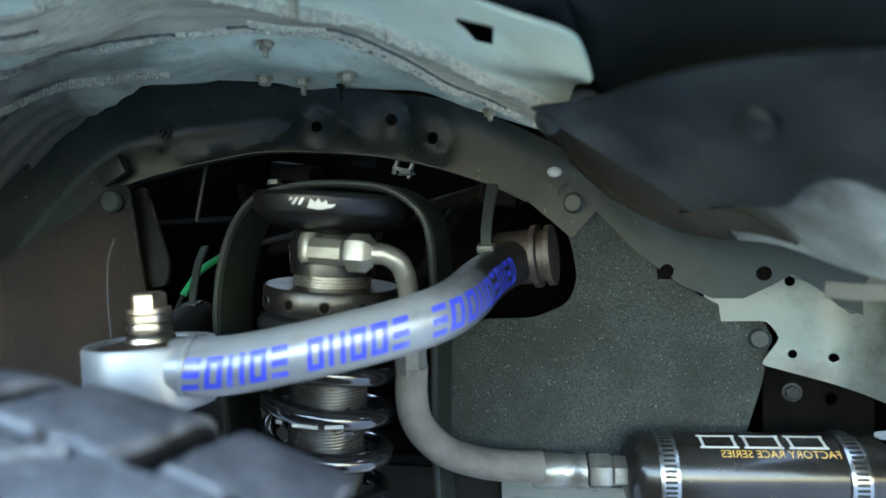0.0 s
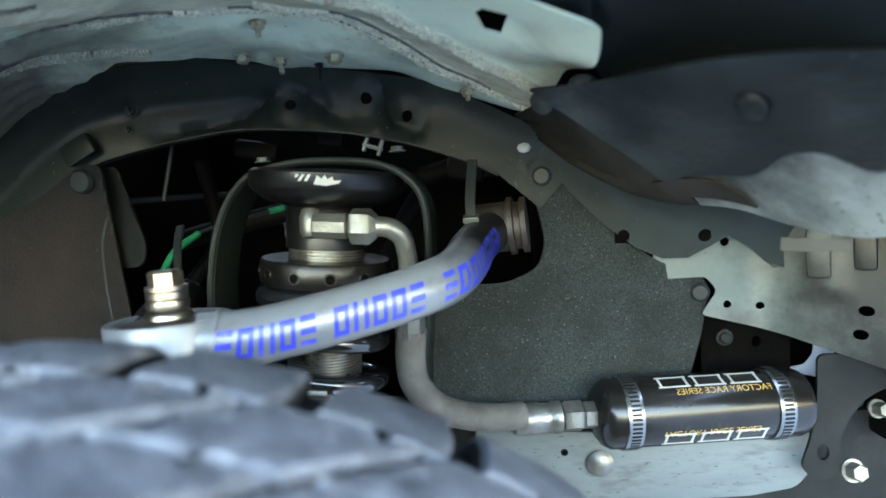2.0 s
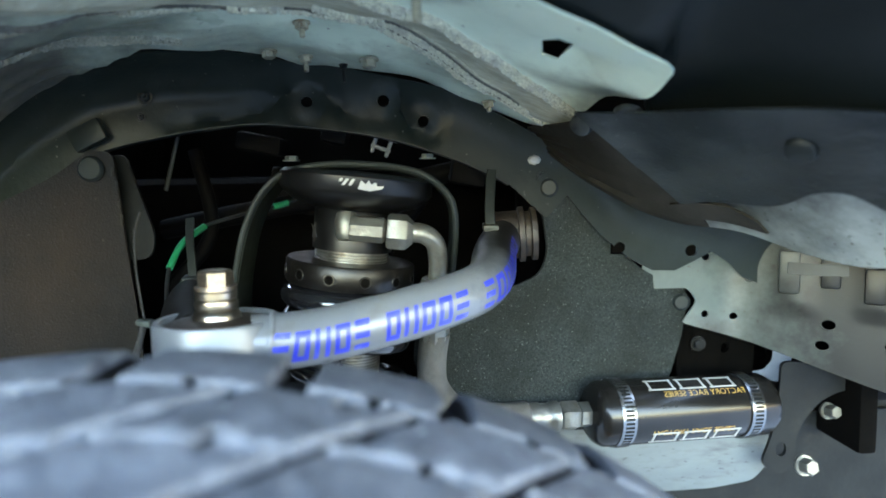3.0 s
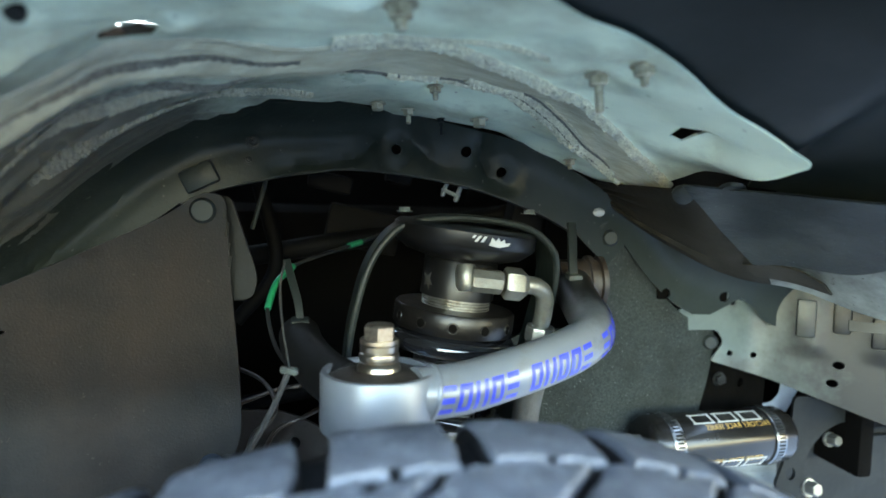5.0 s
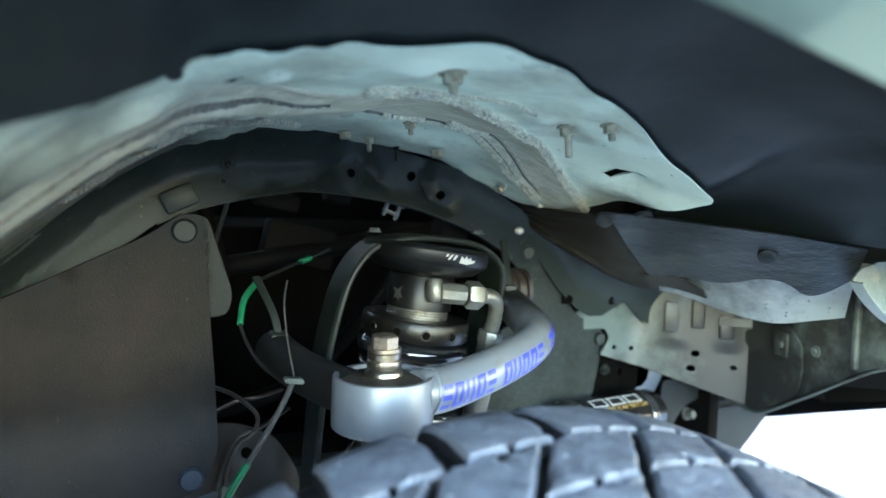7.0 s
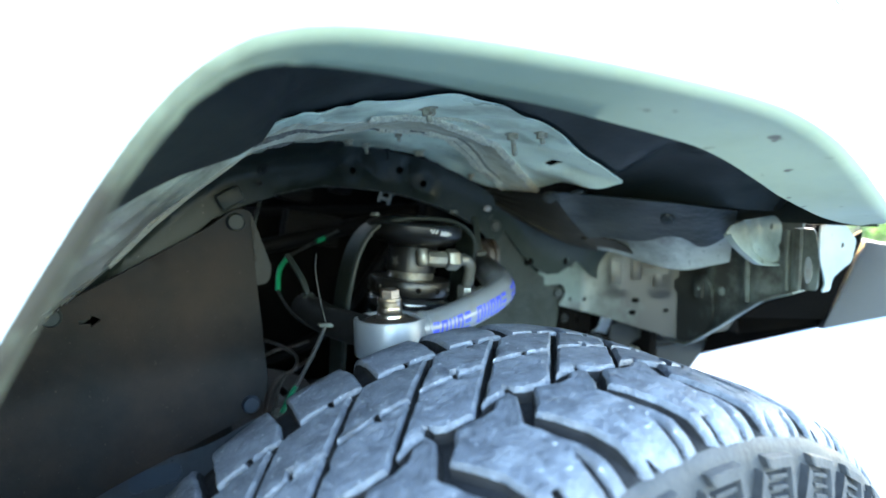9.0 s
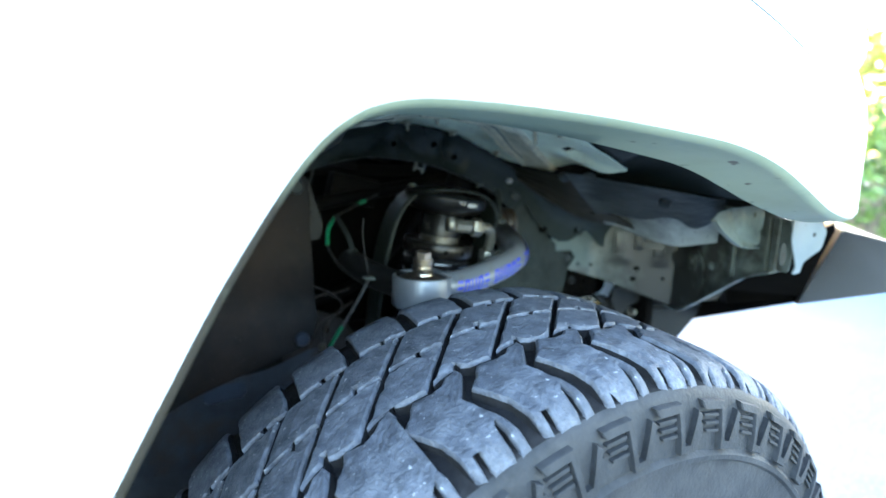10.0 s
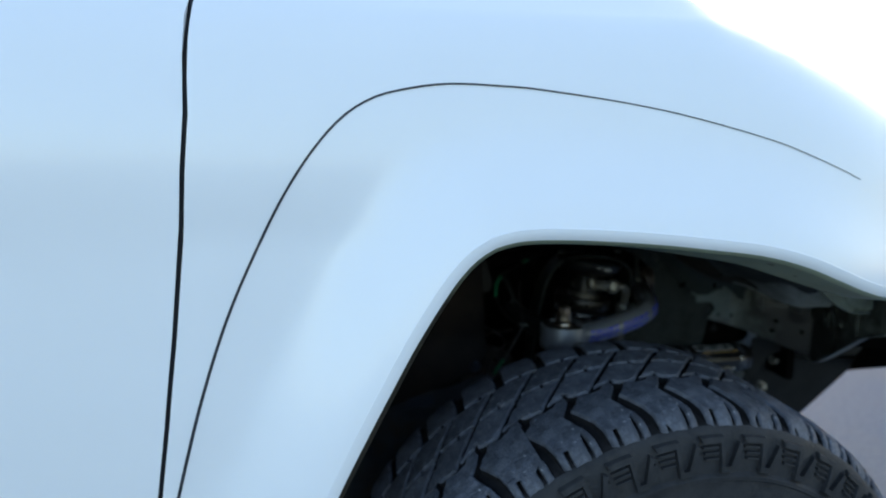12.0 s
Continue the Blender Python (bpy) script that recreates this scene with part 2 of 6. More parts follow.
M["seal"] = surface("black_rubber_seal", (0.012, 0.013, 0.018), (0.02, 0.021, 0.028), 40.0, 0.5)
M["asphalt"] = surface("grey_asphalt", (0.055, 0.095, 0.145), (0.09, 0.14, 0.2), 60.0, 0.85, bump=0.5, bump_scale=120, stain=(0.1015, 0.1281, 0.1554), stain_scale=0.8, specks=(0.196, 0.2135, 0.238), speck_scale=90, speck_at=0.66)
M["glass_lamp"] = surface("headlight_lens", (0.66, 0.7, 0.74), (0.75, 0.78, 0.81), 10.0, 0.1, coat=0.8)
M["leaf"] = surface("shrub_leaf", (0.06, 0.12, 0.02), (0.14, 0.2, 0.03), 3.0, 0.5, random_tone=0.2)
M["leaf_yellow"] = surface("sunlit_yellow_leaf", (0.22, 0.22, 0.02), (0.36, 0.3, 0.03), 3.0, 0.5)
M["bark"] = surface("bark", (0.12, 0.09, 0.06), (0.2, 0.15, 0.11), 20.0, 0.8, bump=0.6, bump_scale=40)
M["brick_wall"] = surface("pink_brick", (0.32, 0.19, 0.15), (0.42, 0.28, 0.23), 14.0, 0.8, bump=0.4, bump_scale=60)

M["rivet"] = surface("dusty_plastic_rivet", (0.011, 0.0145, 0.0145), (0.017, 0.0215, 0.021), 60.0, 0.5, bump=0.1, spec=0.2)
# parts deep in the bay: its shade darkened into their colour
M["bay_parts"] = surface("unlit_engine_part", (0.0008505, 0.000638, 0.000567), (0.001984, 0.001417, 0.001134), 30.0, 0.7, spec=0.08)
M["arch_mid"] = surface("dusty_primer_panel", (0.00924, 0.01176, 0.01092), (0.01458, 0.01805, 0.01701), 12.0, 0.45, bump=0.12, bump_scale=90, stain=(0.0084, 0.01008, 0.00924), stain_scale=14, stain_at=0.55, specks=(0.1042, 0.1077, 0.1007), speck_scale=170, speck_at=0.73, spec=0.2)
M["brace"] = surface("grey_green_brace", (0.09548, 0.1215, 0.1085), (0.1302, 0.1562, 0.1389), 14.0, 0.45, stain=(0.05208, 0.0651, 0.05642), stain_scale=16, stain_at=0.56, specks=(0.03472, 0.03038, 0.02387), speck_scale=160, speck_at=0.71, bump=0.1)
M["rail"] = surface("dirty_rail_primer", (0.06076, 0.07169, 0.06562), (0.09722, 0.1124, 0.1033), 14.0, 0.45, bump=0.15, bump_scale=60, stain=(0.03038, 0.02856, 0.0243), stain_scale=14, stain_at=0.56, specks=(0.07899, 0.06076, 0.04861), speck_scale=140, speck_at=0.72, spec=0.2, end_tone=((0.01985, 0.01985, 0.01764), 0.075, 0.115, 0.0))
# band darkens to the rear with dirt and with painted-in shade
M["band"] = surface("beige_sealer_band", (0.3275, 0.3166, 0.2294), (0.4803, 0.4639, 0.344), 110.0, 0.6, bump=0.5, bump_scale=240, bump_dist=0.003, stain=(0.2619, 0.24, 0.1636), stain_scale=26, stain_at=0.54, stretch=(0.4, 1.6, 1), specks=(0.5675, 0.5457, 0.4258), speck_scale=340, speck_at=0.7, end_tone=((0.13, 0.125, 0.1), -0.3, -0.48, -0.5))
# white paint's shade put into a grey-green tone, browner at the rear
M["lip"] = surface("lip_paint", (0.2041, 0.2341, 0.1584), (0.26, 0.2881, 0.1985), 10.0, 0.5, stain=(0.2103, 0.246, 0.1805), stain_scale=20, stain_at=0.58, specks=(0.07425, 0.06001, 0.04009), speck_scale=45, speck_at=0.69, spec=0.16, end_tone=((0.03713, 0.03241, 0.02406), -0.35, -0.46, 0.0))
M["chrome"] = surface("polished_spacer", (0.2767, 0.2454, 0.2142), (0.3347, 0.3034, 0.2677), 60.0, 0.3, metal=1.0, rough_spread=0.06, stain=(0.08925, 0.05801, 0.0357), stain_scale=60, stain_at=0.64)
M["grime"] = surface("brown_grease", (0.0105, 0.006825, 0.004725), (0.02604, 0.01736, 0.01215), 120.0, 0.5, bump=0.5, bump_scale=300)
M["collar"] = surface("dirty_collar", (0.00504, 0.004284, 0.00378), (0.007914, 0.006666, 0.006042), 70.0, 0.35, metal=0.4, bump=0.15, stain=(0.025, 0.02083, 0.01771), stain_scale=50, stain_at=0.62)
M["copper"] = surface("brown_hard_line", (0.01736, 0.01085, 0.007378), (0.03255, 0.0204, 0.01389), 80.0, 0.4, metal=0.4)
M["tape"] = surface("pale_blue_tape", (0.217, 0.243, 0.2864), (0.2517, 0.2778, 0.3125), 30.0, 0.5)
M["rail_light"] = surface("worn_rail_primer", (0.05425, 0.06401, 0.05859), (0.0868, 0.1004, 0.09223), 14.0, 0.45, bump=0.1, stain=(0.02441, 0.0217, 0.01845), stain_scale=20, stain_at=0.54, spec=0.24)
M["ledge_dirty2"] = surface("pale_primer_dirty", (0.1259, 0.1454, 0.1476), (0.1649, 0.1866, 0.1866), 14.0, 0.4, bump=0.15, bump_scale=40, stain=(0.1085, 0.1193, 0.1172), stain_scale=26, stain_at=0.58, specks=(0.0217, 0.01996, 0.01736), speck_scale=150, speck_at=0.66, end_tone=((0.01953, 0.02257, 0.02387), 0.265, 0.2, 0.0))

# ---- mesh helpers ----
def finish(bm, smooth=40):
    bmesh.ops.recalc_face_normals(bm, faces=bm.faces[:])
    for f in bm.faces:
        f.smooth = True
    lim = radians(smooth)
    for e in bm.edges:
        if len(e.link_faces) == 2 and e.calc_face_angle(0) > lim:
            e.smooth = False


def mesh_of(bm, name, material, smooth=40):
    finish(bm, smooth)
    me = bpy.data.meshes.new(name)
    bm.to_mesh(me)
    bm.free()
    for m in material if isinstance(material, (list, tuple)) else [material]:
        me.materials.append(m)
    return me


def part(name, bm, material, parent, label="", smooth=40):
    ob = new(name, mesh_of(bm, name, material, smooth))
    ob.parent = parent
    return tagged(ob, label)


def thing(name, label, category, at=(0, 0, 0), group="", kind=""):
    ob = new(name)
    ob.location = at
    ob.empty_display_size = 0.02
    return tagged(ob, label, category, group, kind)


def shifted(bm, at):
    bmesh.ops.translate(bm, verts=bm.verts[:], vec=-Vector(at))
    return bm


def frame_of(origin, axis, side=(1, 0, 0)):
    """A matrix whose z runs along axis and whose x lies nearest to side."""
    z = Vector(axis).normalized()
    x = Vector(side)
    x = (x - z * x.dot(z)).normalized()
    y = z.cross(x)
    m = Matrix((x, y, z)).transposed().to_4x4()
    m.translation = origin
    return m


def lathe(profile, m=Matrix(), seg=40, bm=None, ngon=0):
    """Turns (radius, height) pairs round the z of m; closed at the ends where the radius is 0. ngon: a prism with that many flats."""
    bm = bm or bmesh.new()
    seg = ngon or seg
    rings = []
    for r, h in profile:
        if r < 1e-6:
            rings.append([bm.verts.new(m @ Vector((0, 0, h)))])
        else:
            rings.append([bm.verts.new(m @ Vector((r * math.cos(2 * math.pi * i / seg), r * math.sin(2 * math.pi * i / seg), h))) for i in range(seg)])
    for a, b in zip(rings, rings[1:]):
        for i in range(seg):
            j = (i + 1) % seg
            if len(a) == 1 and len(b) == 1:
                continue
            if len(a) == 1:
                bm.faces.new((a[0], b[i], b[j]))
            elif len(b) == 1:
                bm.faces.new((a[i], a[j], b[0]))
            else:
                bm.faces.new((a[i], a[j], b[j], b[i]))
    return bm


def spline(points, n):
    """n + 1 points on a smooth curve through the given ones."""
    p = [Vector(q) for q in points]
    p = [p[0] * 2 - p[1]] + p + [p[-1] * 2 - p[-2]]
    lengths = [(p[i + 1] - p[i]).length for i in range(1, len(p) - 2)]
    total, out = sum(lengths), []
    for k in range(n + 1):
        d, i = total * k / n, 0
        while i < len(lengths) - 1 and d > lengths[i]:
            d -= lengths[i]
            i += 1
        t = min(1.0, d / lengths[i])
        a, b, c, e = p[i], p[i + 1], p[i + 2], p[i + 3]
        out.append(0.5 * (2 * b + (c - a) * t + (2 * a - 5 * b + 4 * c - e) * t * t + (3 * b - a - 3 * c + e) * t ** 3))
    return out


def rings_along(path, side=(0, 0, 1)):
    """Frames along a path: point, two axes across it."""
    out, ref = [], Vector(side)
    for i, q in enumerate(path):
        d = (path[min(i + 1, len(path) - 1)] - path[max(i - 1, 0)]).normalized()
        u = (ref - d * ref.dot(d)).normalized()
        ref = u
        out.append((q, u, d.cross(u)))
    return out


def sweep(points, radius, n=24, seg=14, bm=None, flat=1.0, side=(0, 0, 1), caps=True):
    bm = bm or bmesh.new()
    path = spline(points, n)
    rad = radius if callable(radius) else (lambda k: radius)
    rows_ = []
    for i, (q, u, v) in enumerate(rings_along(path, side)):
        r = rad(i / n)
        rows_.append([bm.verts.new(q + u * r * math.cos(2 * math.pi * k / seg) + v * r * flat * math.sin(2 * math.pi * k / seg)) for k in range(seg)])
    for a, b in zip(rows_, rows_[1:]):
        for k in range(seg):
            bm.faces.new((a[k], a[(k + 1) % seg], b[(k + 1) % seg], b[k]))
    if caps:
        bm.faces.new(rows_[0][::-1])
        bm.faces.new(rows_[-1])
    return bm


def strap(points, width, thick, n=40, across=(0, 1, 0), bm=None):
    """A flat bar bent along a curve: its width lies along across."""
    bm = bm or bmesh.new()
    path = spline(points, n)
    w = Vector(across)
    loops = []
    for i, q in enumerate(path):
        d = (path[min(i + 1, n)] - path[max(i - 1, 0)]).normalized()
        ww = (w - d * w.dot(d)).normalized()
        t = d.cross(ww)
        c = 0.15 * thick
        cs = [(-1, -1, c, 0), (1, -1, -c, 0), (1, -1, 0, c), (1, 1, 0, -c), (1, 1, -c, 0), (-1, 1, c, 0), (-1, 1, 0, -c), (-1, -1, 0, c)]
        loops.append([bm.verts.new(q + ww * (a * width / 2 + ca) + t * (b * thick / 2 + cb)) for a, b, ca, cb in cs])
    for a, b in zip(loops, loops[1:]):
        for k in range(8):
            bm.faces.new((a[k], a[(k + 1) % 8], b[(k + 1) % 8], b[k]))
    bm.faces.new(loops[0][::-1])
    bm.faces.new(loops[-1])
    return bm


def box(sx, sy, sz, m=Matrix(), bevel=0.0, bm=None, segs=1):
    own = bmesh.new()
    bmesh.ops.create_cube(own, size=1.0)
    bmesh.ops.scale(own, vec=(sx, sy, sz), verts=own.verts[:])
    if bevel:
        bmesh.ops.bevel(own, geom=own.edges[:], offset=bevel, segments=segs, affect="EDGES", profile=0.6)
    bmesh.ops.transform(own, matrix=m, verts=own.verts[:])
    if bm is None:
        return own
    me = bpy.data.meshes.new("tmp")
    own.to_mesh(me)
    own.free()
    bm.from_mesh(me)
    bpy.data.meshes.remove(me)
    return bm


def inside(p, poly):
    c, j = False, len(poly) - 1
    for i in range(len(poly)):
        a, b = poly[i], poly[j]
        if (a[1] > p[1]) != (b[1] > p[1]) and p[0] < (b[0] - a[0]) * (p[1] - a[1]) / (b[1] - a[1]) + a[0]:
            c = not c
        j = i
    return c


def circle(cx, cy, r, n=14, ry=None):
    return [(cx + r * math.cos(2 * math.pi * i / n), cy + (ry or r) * math.sin(2 * math.pi * i / n)) for i in range(n)]


def rounded(poly, r=0.012, n=4):
    """Rounds the corners of a polygon."""
    out = []
    for i, p in enumerate(poly):
        a, b = Vector(poly[i - 1]), Vector(poly[(i + 1) % len(poly)])
        p = Vector(p)
        da, db = (a - p), (b - p)
        k = min(r, da.length * 0.45, db.length * 0.45)
        s, e = p + da.normalized() * k, p + db.normalized() * k
        for j in range(n + 1):
            t = j / n
            out.append(tuple((1 - t) ** 2 * s + 2 * t * (1 - t) * p + t * t * e))
    return out


def dense(poly, step):
    out = []
    for i, p in enumerate(poly):
        a, b = Vector(p), Vector(poly[(i + 1) % len(poly)])
        k = max(1, int((b - a).length / step))
        out += [tuple(a.lerp(b, j / k)) for j in range(k)]
    return out


from mathutils.geometry import delaunay_2d_cdt


def sheet(outline, lift, thick=0.0015, holes=(), step=0.02, flip=1):
    """A sheet cut to an outline with holes in the plane (u, v), laid into space by lift(u, v), with thickness on one side."""
    loops = [dense(outline, step)] + [list(h) for h in holes]
    pts, edges = [], []
    for lp in loops:
        k = len(pts)
        pts += [Vector(p) for p in lp]
        edges += [(k + i, k + (i + 1) % len(lp)) for i in range(len(lp))]
    rim = len(pts)
    us, vs = [p[0] for p in loops[0]], [p[1] for p in loops[0]]
    row, v = 0, min(vs) + step * 0.5
    while v < max(vs):
        u = min(us) + (0.25 + 0.5 * (row % 2)) * step
        while u < max(us):
            if inside((u, v), loops[0]) and not any(inside((u, v), h) for h in loops[1:]):
                if all((u - q.x) ** 2 + (v - q.y) ** 2 > (0.3 * step) ** 2 for q in pts[:rim]):
                    pts.append(Vector((u, v)))
            u += step
        v += step * 0.87
        row += 1
    vv, ee, ff = delaunay_2d_cdt(pts, edges, [], 0, 1e-6)[:3]
    keep = []
    for f in ff:
        c = sum((vv[i] for i in f), Vector((0, 0))) / len(f)
        if inside(c, loops[0]) and not any(inside(c, h) for h in loops[1:]):
            keep.append(f)
    bm = bmesh.new()
    top, low, e = {}, {}, 1e-4
    for i in {i for f in keep for i in f}:
        u, v = vv[i]
        p = Vector(lift(u, v))
        nrm = (Vector(lift(u + e, v)) - p).cross(Vector(lift(u, v + e)) - p).normalized() * flip
        top[i], low[i] = bm.verts.new(p), bm.verts.new(p - nrm * thick)
    count = {}
    for f in keep:
        bm.faces.new([top[i] for i in f])
        bm.faces.new([low[i] for i in reversed(f)])
        for a, b in zip(f, list(f[1:]) + [f[0]]):
            key = (min(a, b), max(a, b))
            count.setdefault(key, []).append((a, b))
    for sides in count.values():
        if len(sides) == 1:
            a, b = sides[0]
            bm.faces.new((top[b], top[a], low[a], low[b]))
    return bm


def lerp_table(table, x):
    if x <= table[0][0]:
        return table[0][1]
    for (a, p), (b, q) in zip(table, table[1:]):
        if x <= b:
            return p + (q - p) * (x - a) / (b - a)
    return table[-1][1]


def smooth_table(table, x, w=0.02):
    return (lerp_table(table, x - w) + 2 * lerp_table(table, x) + lerp_table(table, x + w)) / 4


def hex_bolt(name, at, axis, across, parent, material, height=0.6, washer=1.15, stud=0.0, label=""):
    """A bolt head with flange and stud; across: its width over flats."""
    m = frame_of(at, axis, (0.8, 0.3, 0.5))
    r = across / 2 / math.cos(math.pi / 6)
    bm = lathe([(0, height * across), (r * 0.8, height * across), (r, height * across * 0.88), (r, 0.0), (0, 0)], m, ngon=6)
    lathe([(0, 0.0), (r * washer, 0.0), (r * washer, -across * 0.1), (0, -across * 0.1)], m, 20, bm)
    if stud:
        lathe([(0, height * across + stud), (across * 0.2, height * across + stud), (across * 0.26, height * across + stud - across * 0.1), (across * 0.26, height * across * 0.9)], m, 12, bm)
    return part(name, bm, material, parent, label, smooth=30)


# ---- ground ----
def flat_ground():
    bm = bmesh.new()
    bmesh.ops.create_grid(bm, x_segments=60, y_segments=60, size=300)
    return bm


ground = new("ground", mesh_of(flat_ground(), "ground", M["asphalt"]))
ground.location.z = 0.01
tagged(ground, "light grey worn asphalt of a quiet street", "ground", kind="structure")


# ---- truck body ----
def fender_y0(x):
    return -0.205 + 0.68 * max(0.0, x + 0.15) ** 2


def fender_top(x):
    return 1.335 - 0.31 * max(0.0, x + 0.09)


FENDER_LEAN = [(-2, 0.03), (-0.6, 0.0), (0, 0.0), (0.25, 0.006), (0.55, 0.032), (0.8, 0.085), (0.95, 0.16), (1.0, 0.22)]


RECESS = [(-0.2, 0.065), (-0.06, 0.05), (0.2, 0.02), (0.35, 0.0)]


def arch_gap(x, z):
    """Distance from the arch's edge."""
    best = 9.0
    for (ax, az), (bx, bz) in zip(ARCH_EDGE, ARCH_EDGE[1:]):
        dx, dz = bx - ax, bz - az
        k = max(0.0, min(1.0, ((x - ax) * dx + (z - az) * dz) / (dx * dx + dz * dz)))
        best = min(best, math.hypot(x - ax - k * dx, z - az - k * dz))
    return best


def body_point(x, z, out=0.0):
    """The outer skin: flared round the arch, drawn in behind the flare and towards the top."""
    h = (z - 1.02) / (fender_top(x) - 1.02)
    k = max(0.0, min(1.0, (arch_gap(x, z) - 0.012) / 0.125))
    recess = lerp_table(RECESS, x) * k * k * (3 - 2 * k) * (1 - 0.85 * max(0.0, min(1.0, h)))
    return (x, fender_y0(x) + smooth_table(FENDER_LEAN, h, 0.1) + recess - out, z)


ARCH_EDGE = [(-0.62, 0.56), (-0.578, 0.66), (-0.543, 0.744), (-0.514, 0.806), (-0.487, 0.86), (-0.455, 0.92), (-0.416, 0.981), (-0.388, 1.008), (-0.362, 1.018), (-0.33, 1.021),
             (-0.276, 1.02), (-0.205, 1.0155), (-0.14, 1.009), (-0.07, 1.0), (-0.01, 0.985), (0.04, 0.967), (0.087, 0.95), (0.13, 0.938), (0.2, 0.927), (0.3, 0.918), (0.356, 0.9145)]
DOOR_GAP = [(-0.776, 0.56), (-0.753, 0.724), (-0.74, 0.807), (-0.726, 0.912), (-0.712, 1.038), (-0.702, 1.157), (-0.706, 1.28), (-0.71, 1.315)]

truck = thing("truck_body", "white pickup truck front with an open wheel arch", "truck")


ROLL = 0.018


def arch_offset(d):
    """The arch's edge moved outwards, away from the opening."""
    out = []
    for i, (x, z) in enumerate(ARCH_EDGE):
        a, b = ARCH_EDGE[max(0, i - 1)], ARCH_EDGE[min(len(ARCH_EDGE) - 1, i + 1)]
        t = Vector((b[0] - a[0], b[1] - a[1])).normalized()
        out.append((x - t.y * d, z + t.x * d))
    return out


def fender_panel():
    outline = [*arch_offset(ROLL), (0.358, 0.95), (0.364, 0.98), (0.378, 1.03), (0.394, 1.1), (0.39, 1.178)]
    outline += [(x, fender_top(x) - 0.004) for x in (0.33, 0.25, 0.15, 0.05, -0.05, -0.15, -0.3, -0.45, -0.6)] + [(x, z) for x, z in DOOR_GAP[::-1]]
    return sheet(outline, body_point, 0.0012, step=0.018, flip=1)


fender = part("fender", fender_panel(), [M["paint"]], truck, "glossy white painted fender")


LIP_HANG = [(-0.44, 0.3), (-0.34, 0.4), (-0.2, 0.8), (-0.1, 1.35), (0.0, 1.6), (0.1, 0.9), (0.22, 0.5), (0.36, 0.2)]
LIP_DEEP = [(-0.5, 0.55), (-0.42, 0.7), (-0.34, 1.0)]
LIP_WIDE = [(-0.5, 0.1), (-0.38, 0.3), (-0.25, 0.9), (-0.15, 1.0), (0.05, 1.0), (0.2, 0.4), (0.36, 0.15)]


def arch_strip(profile):
    """A strip swept along the arch's edge: pairs of depth inwards and height towards the opening, the last may hang lower to the front."""
    bm = bmesh.new()
    n = 110
    path = spline([(x, 0, z) for x, z in ARCH_EDGE], n)
    loops = []
    for i, q in enumerate(path):
        d = (path[min(i + 1, n)] - path[max(i - 1, 0)]).normalized()
        down = Vector((d.z, 0, -d.x))
        hang, wide = lerp_table(LIP_HANG, q.x), lerp_table(LIP_WIDE, q.x)
        loop = []
        for a, h in profile:
            h = h * hang if h > 0 else h
            a = (min(a, 0.025) + max(0.0, a - 0.025) * wide) * lerp_table(LIP_DEEP, q.x)
            x, z = q.x + down.x * h, q.z + down.z * h
            loop.append(bm.verts.new((x, body_point(q.x, q.z)[1] + a, z)))
        loops.append(loop)
    k_ = len(profile)
    for a, b in zip(loops, loops[1:]):
        for k in range(k_):
            bm.faces.new((a[k], a[(k + 1) % k_], b[(k + 1) % k_], b[k]))
    return bm


def roll_arc(t0, t1, r=ROLL, n=5):
    return [(r * (1 - math.cos(t0 + (t1 - t0) * k / n)), -r * (1 - math.sin(t0 + (t1 - t0) * k / n))) for k in range(n + 1)]


def with_back(pr, thick=0.0012):
    return pr + [(a + thick, h - thick * 0.6) for a, h in pr[::-1]]


LIP_IN = [(0.025, 0.001), (0.045, 0.004), (0.07, 0.0085)]
part("arch_roll", arch_strip(with_back(roll_arc(-0.05, 0.72))), M["paint"], fender, "rolled white edge of the arch")
part("arch_lip", arch_strip(with_back(roll_arc(0.72, math.pi / 2) + LIP_IN)), M["lip"], fender, "specked white arch lip, shade in its grey-green tone, browner rear")

CREASE = [(-0.75, 0.66), (-0.735, 0.723), (-0.704, 0.836), (-0.673, 0.929), (-0.639, 1.007), (-0.607, 1.069), (-0.576, 1.117), (-0.545, 1.153), (-0.515, 1.174), (-0.484, 1.185), (-0.43, 1.194), (-0.371, 1.1935), (-0.309, 1.189), (-0.182, 1.171), (-0.046, 1.139), (0.005, 1.1235), (0.064, 1.103), (0.095, 1.091)]


def seam_strip(pts, wide, n=90, proud=0.0012):
    """A rubber edge strip laid along the body, thinning towards its end."""
    bm = bmesh.new()
    path = spline([(x, 0, z) for x, z in pts], n)
    loops = []
    for i, q in enumerate(path):
        d = (path[min(i + 1, n)] - path[max(i - 1, 0)]).normalized()
        s = Vector((-d.z, 0, d.x))
        w = wide(i / n)
        pr = [(-w, -0.001), (-w * 0.6, proud), (w * 0.6, proud), (w, -0.001)]
        loops.append([bm.verts.new(Vector(body_point(q.x + s.x * a, q.z + s.z * a, o))) for a, o in pr])
    for a, b in zip(loops, loops[1:]):
        for k in range(3):
            bm.faces.new((a[k], a[k + 1], b[k + 1], b[k]))
    return bm


part("flare_seal", seam_strip(CREASE, lambda k: 0.0022 * (1 - k) ** 0.9 + 0.0003), M["seal"], fender, "thin black rubber flare seal")


def door_panel():
    edge = [(x - 0.0055, z) for x, z in DOOR_GAP]
    outline = edge + [(-1.7, 1.3), (-1.7, 0.5), (-0.78, 0.5)]
    return sheet(outline, body_point, 0.0012, step=0.05)


door = part("door", door_panel(), M["paint"], truck, "glossy white front door")
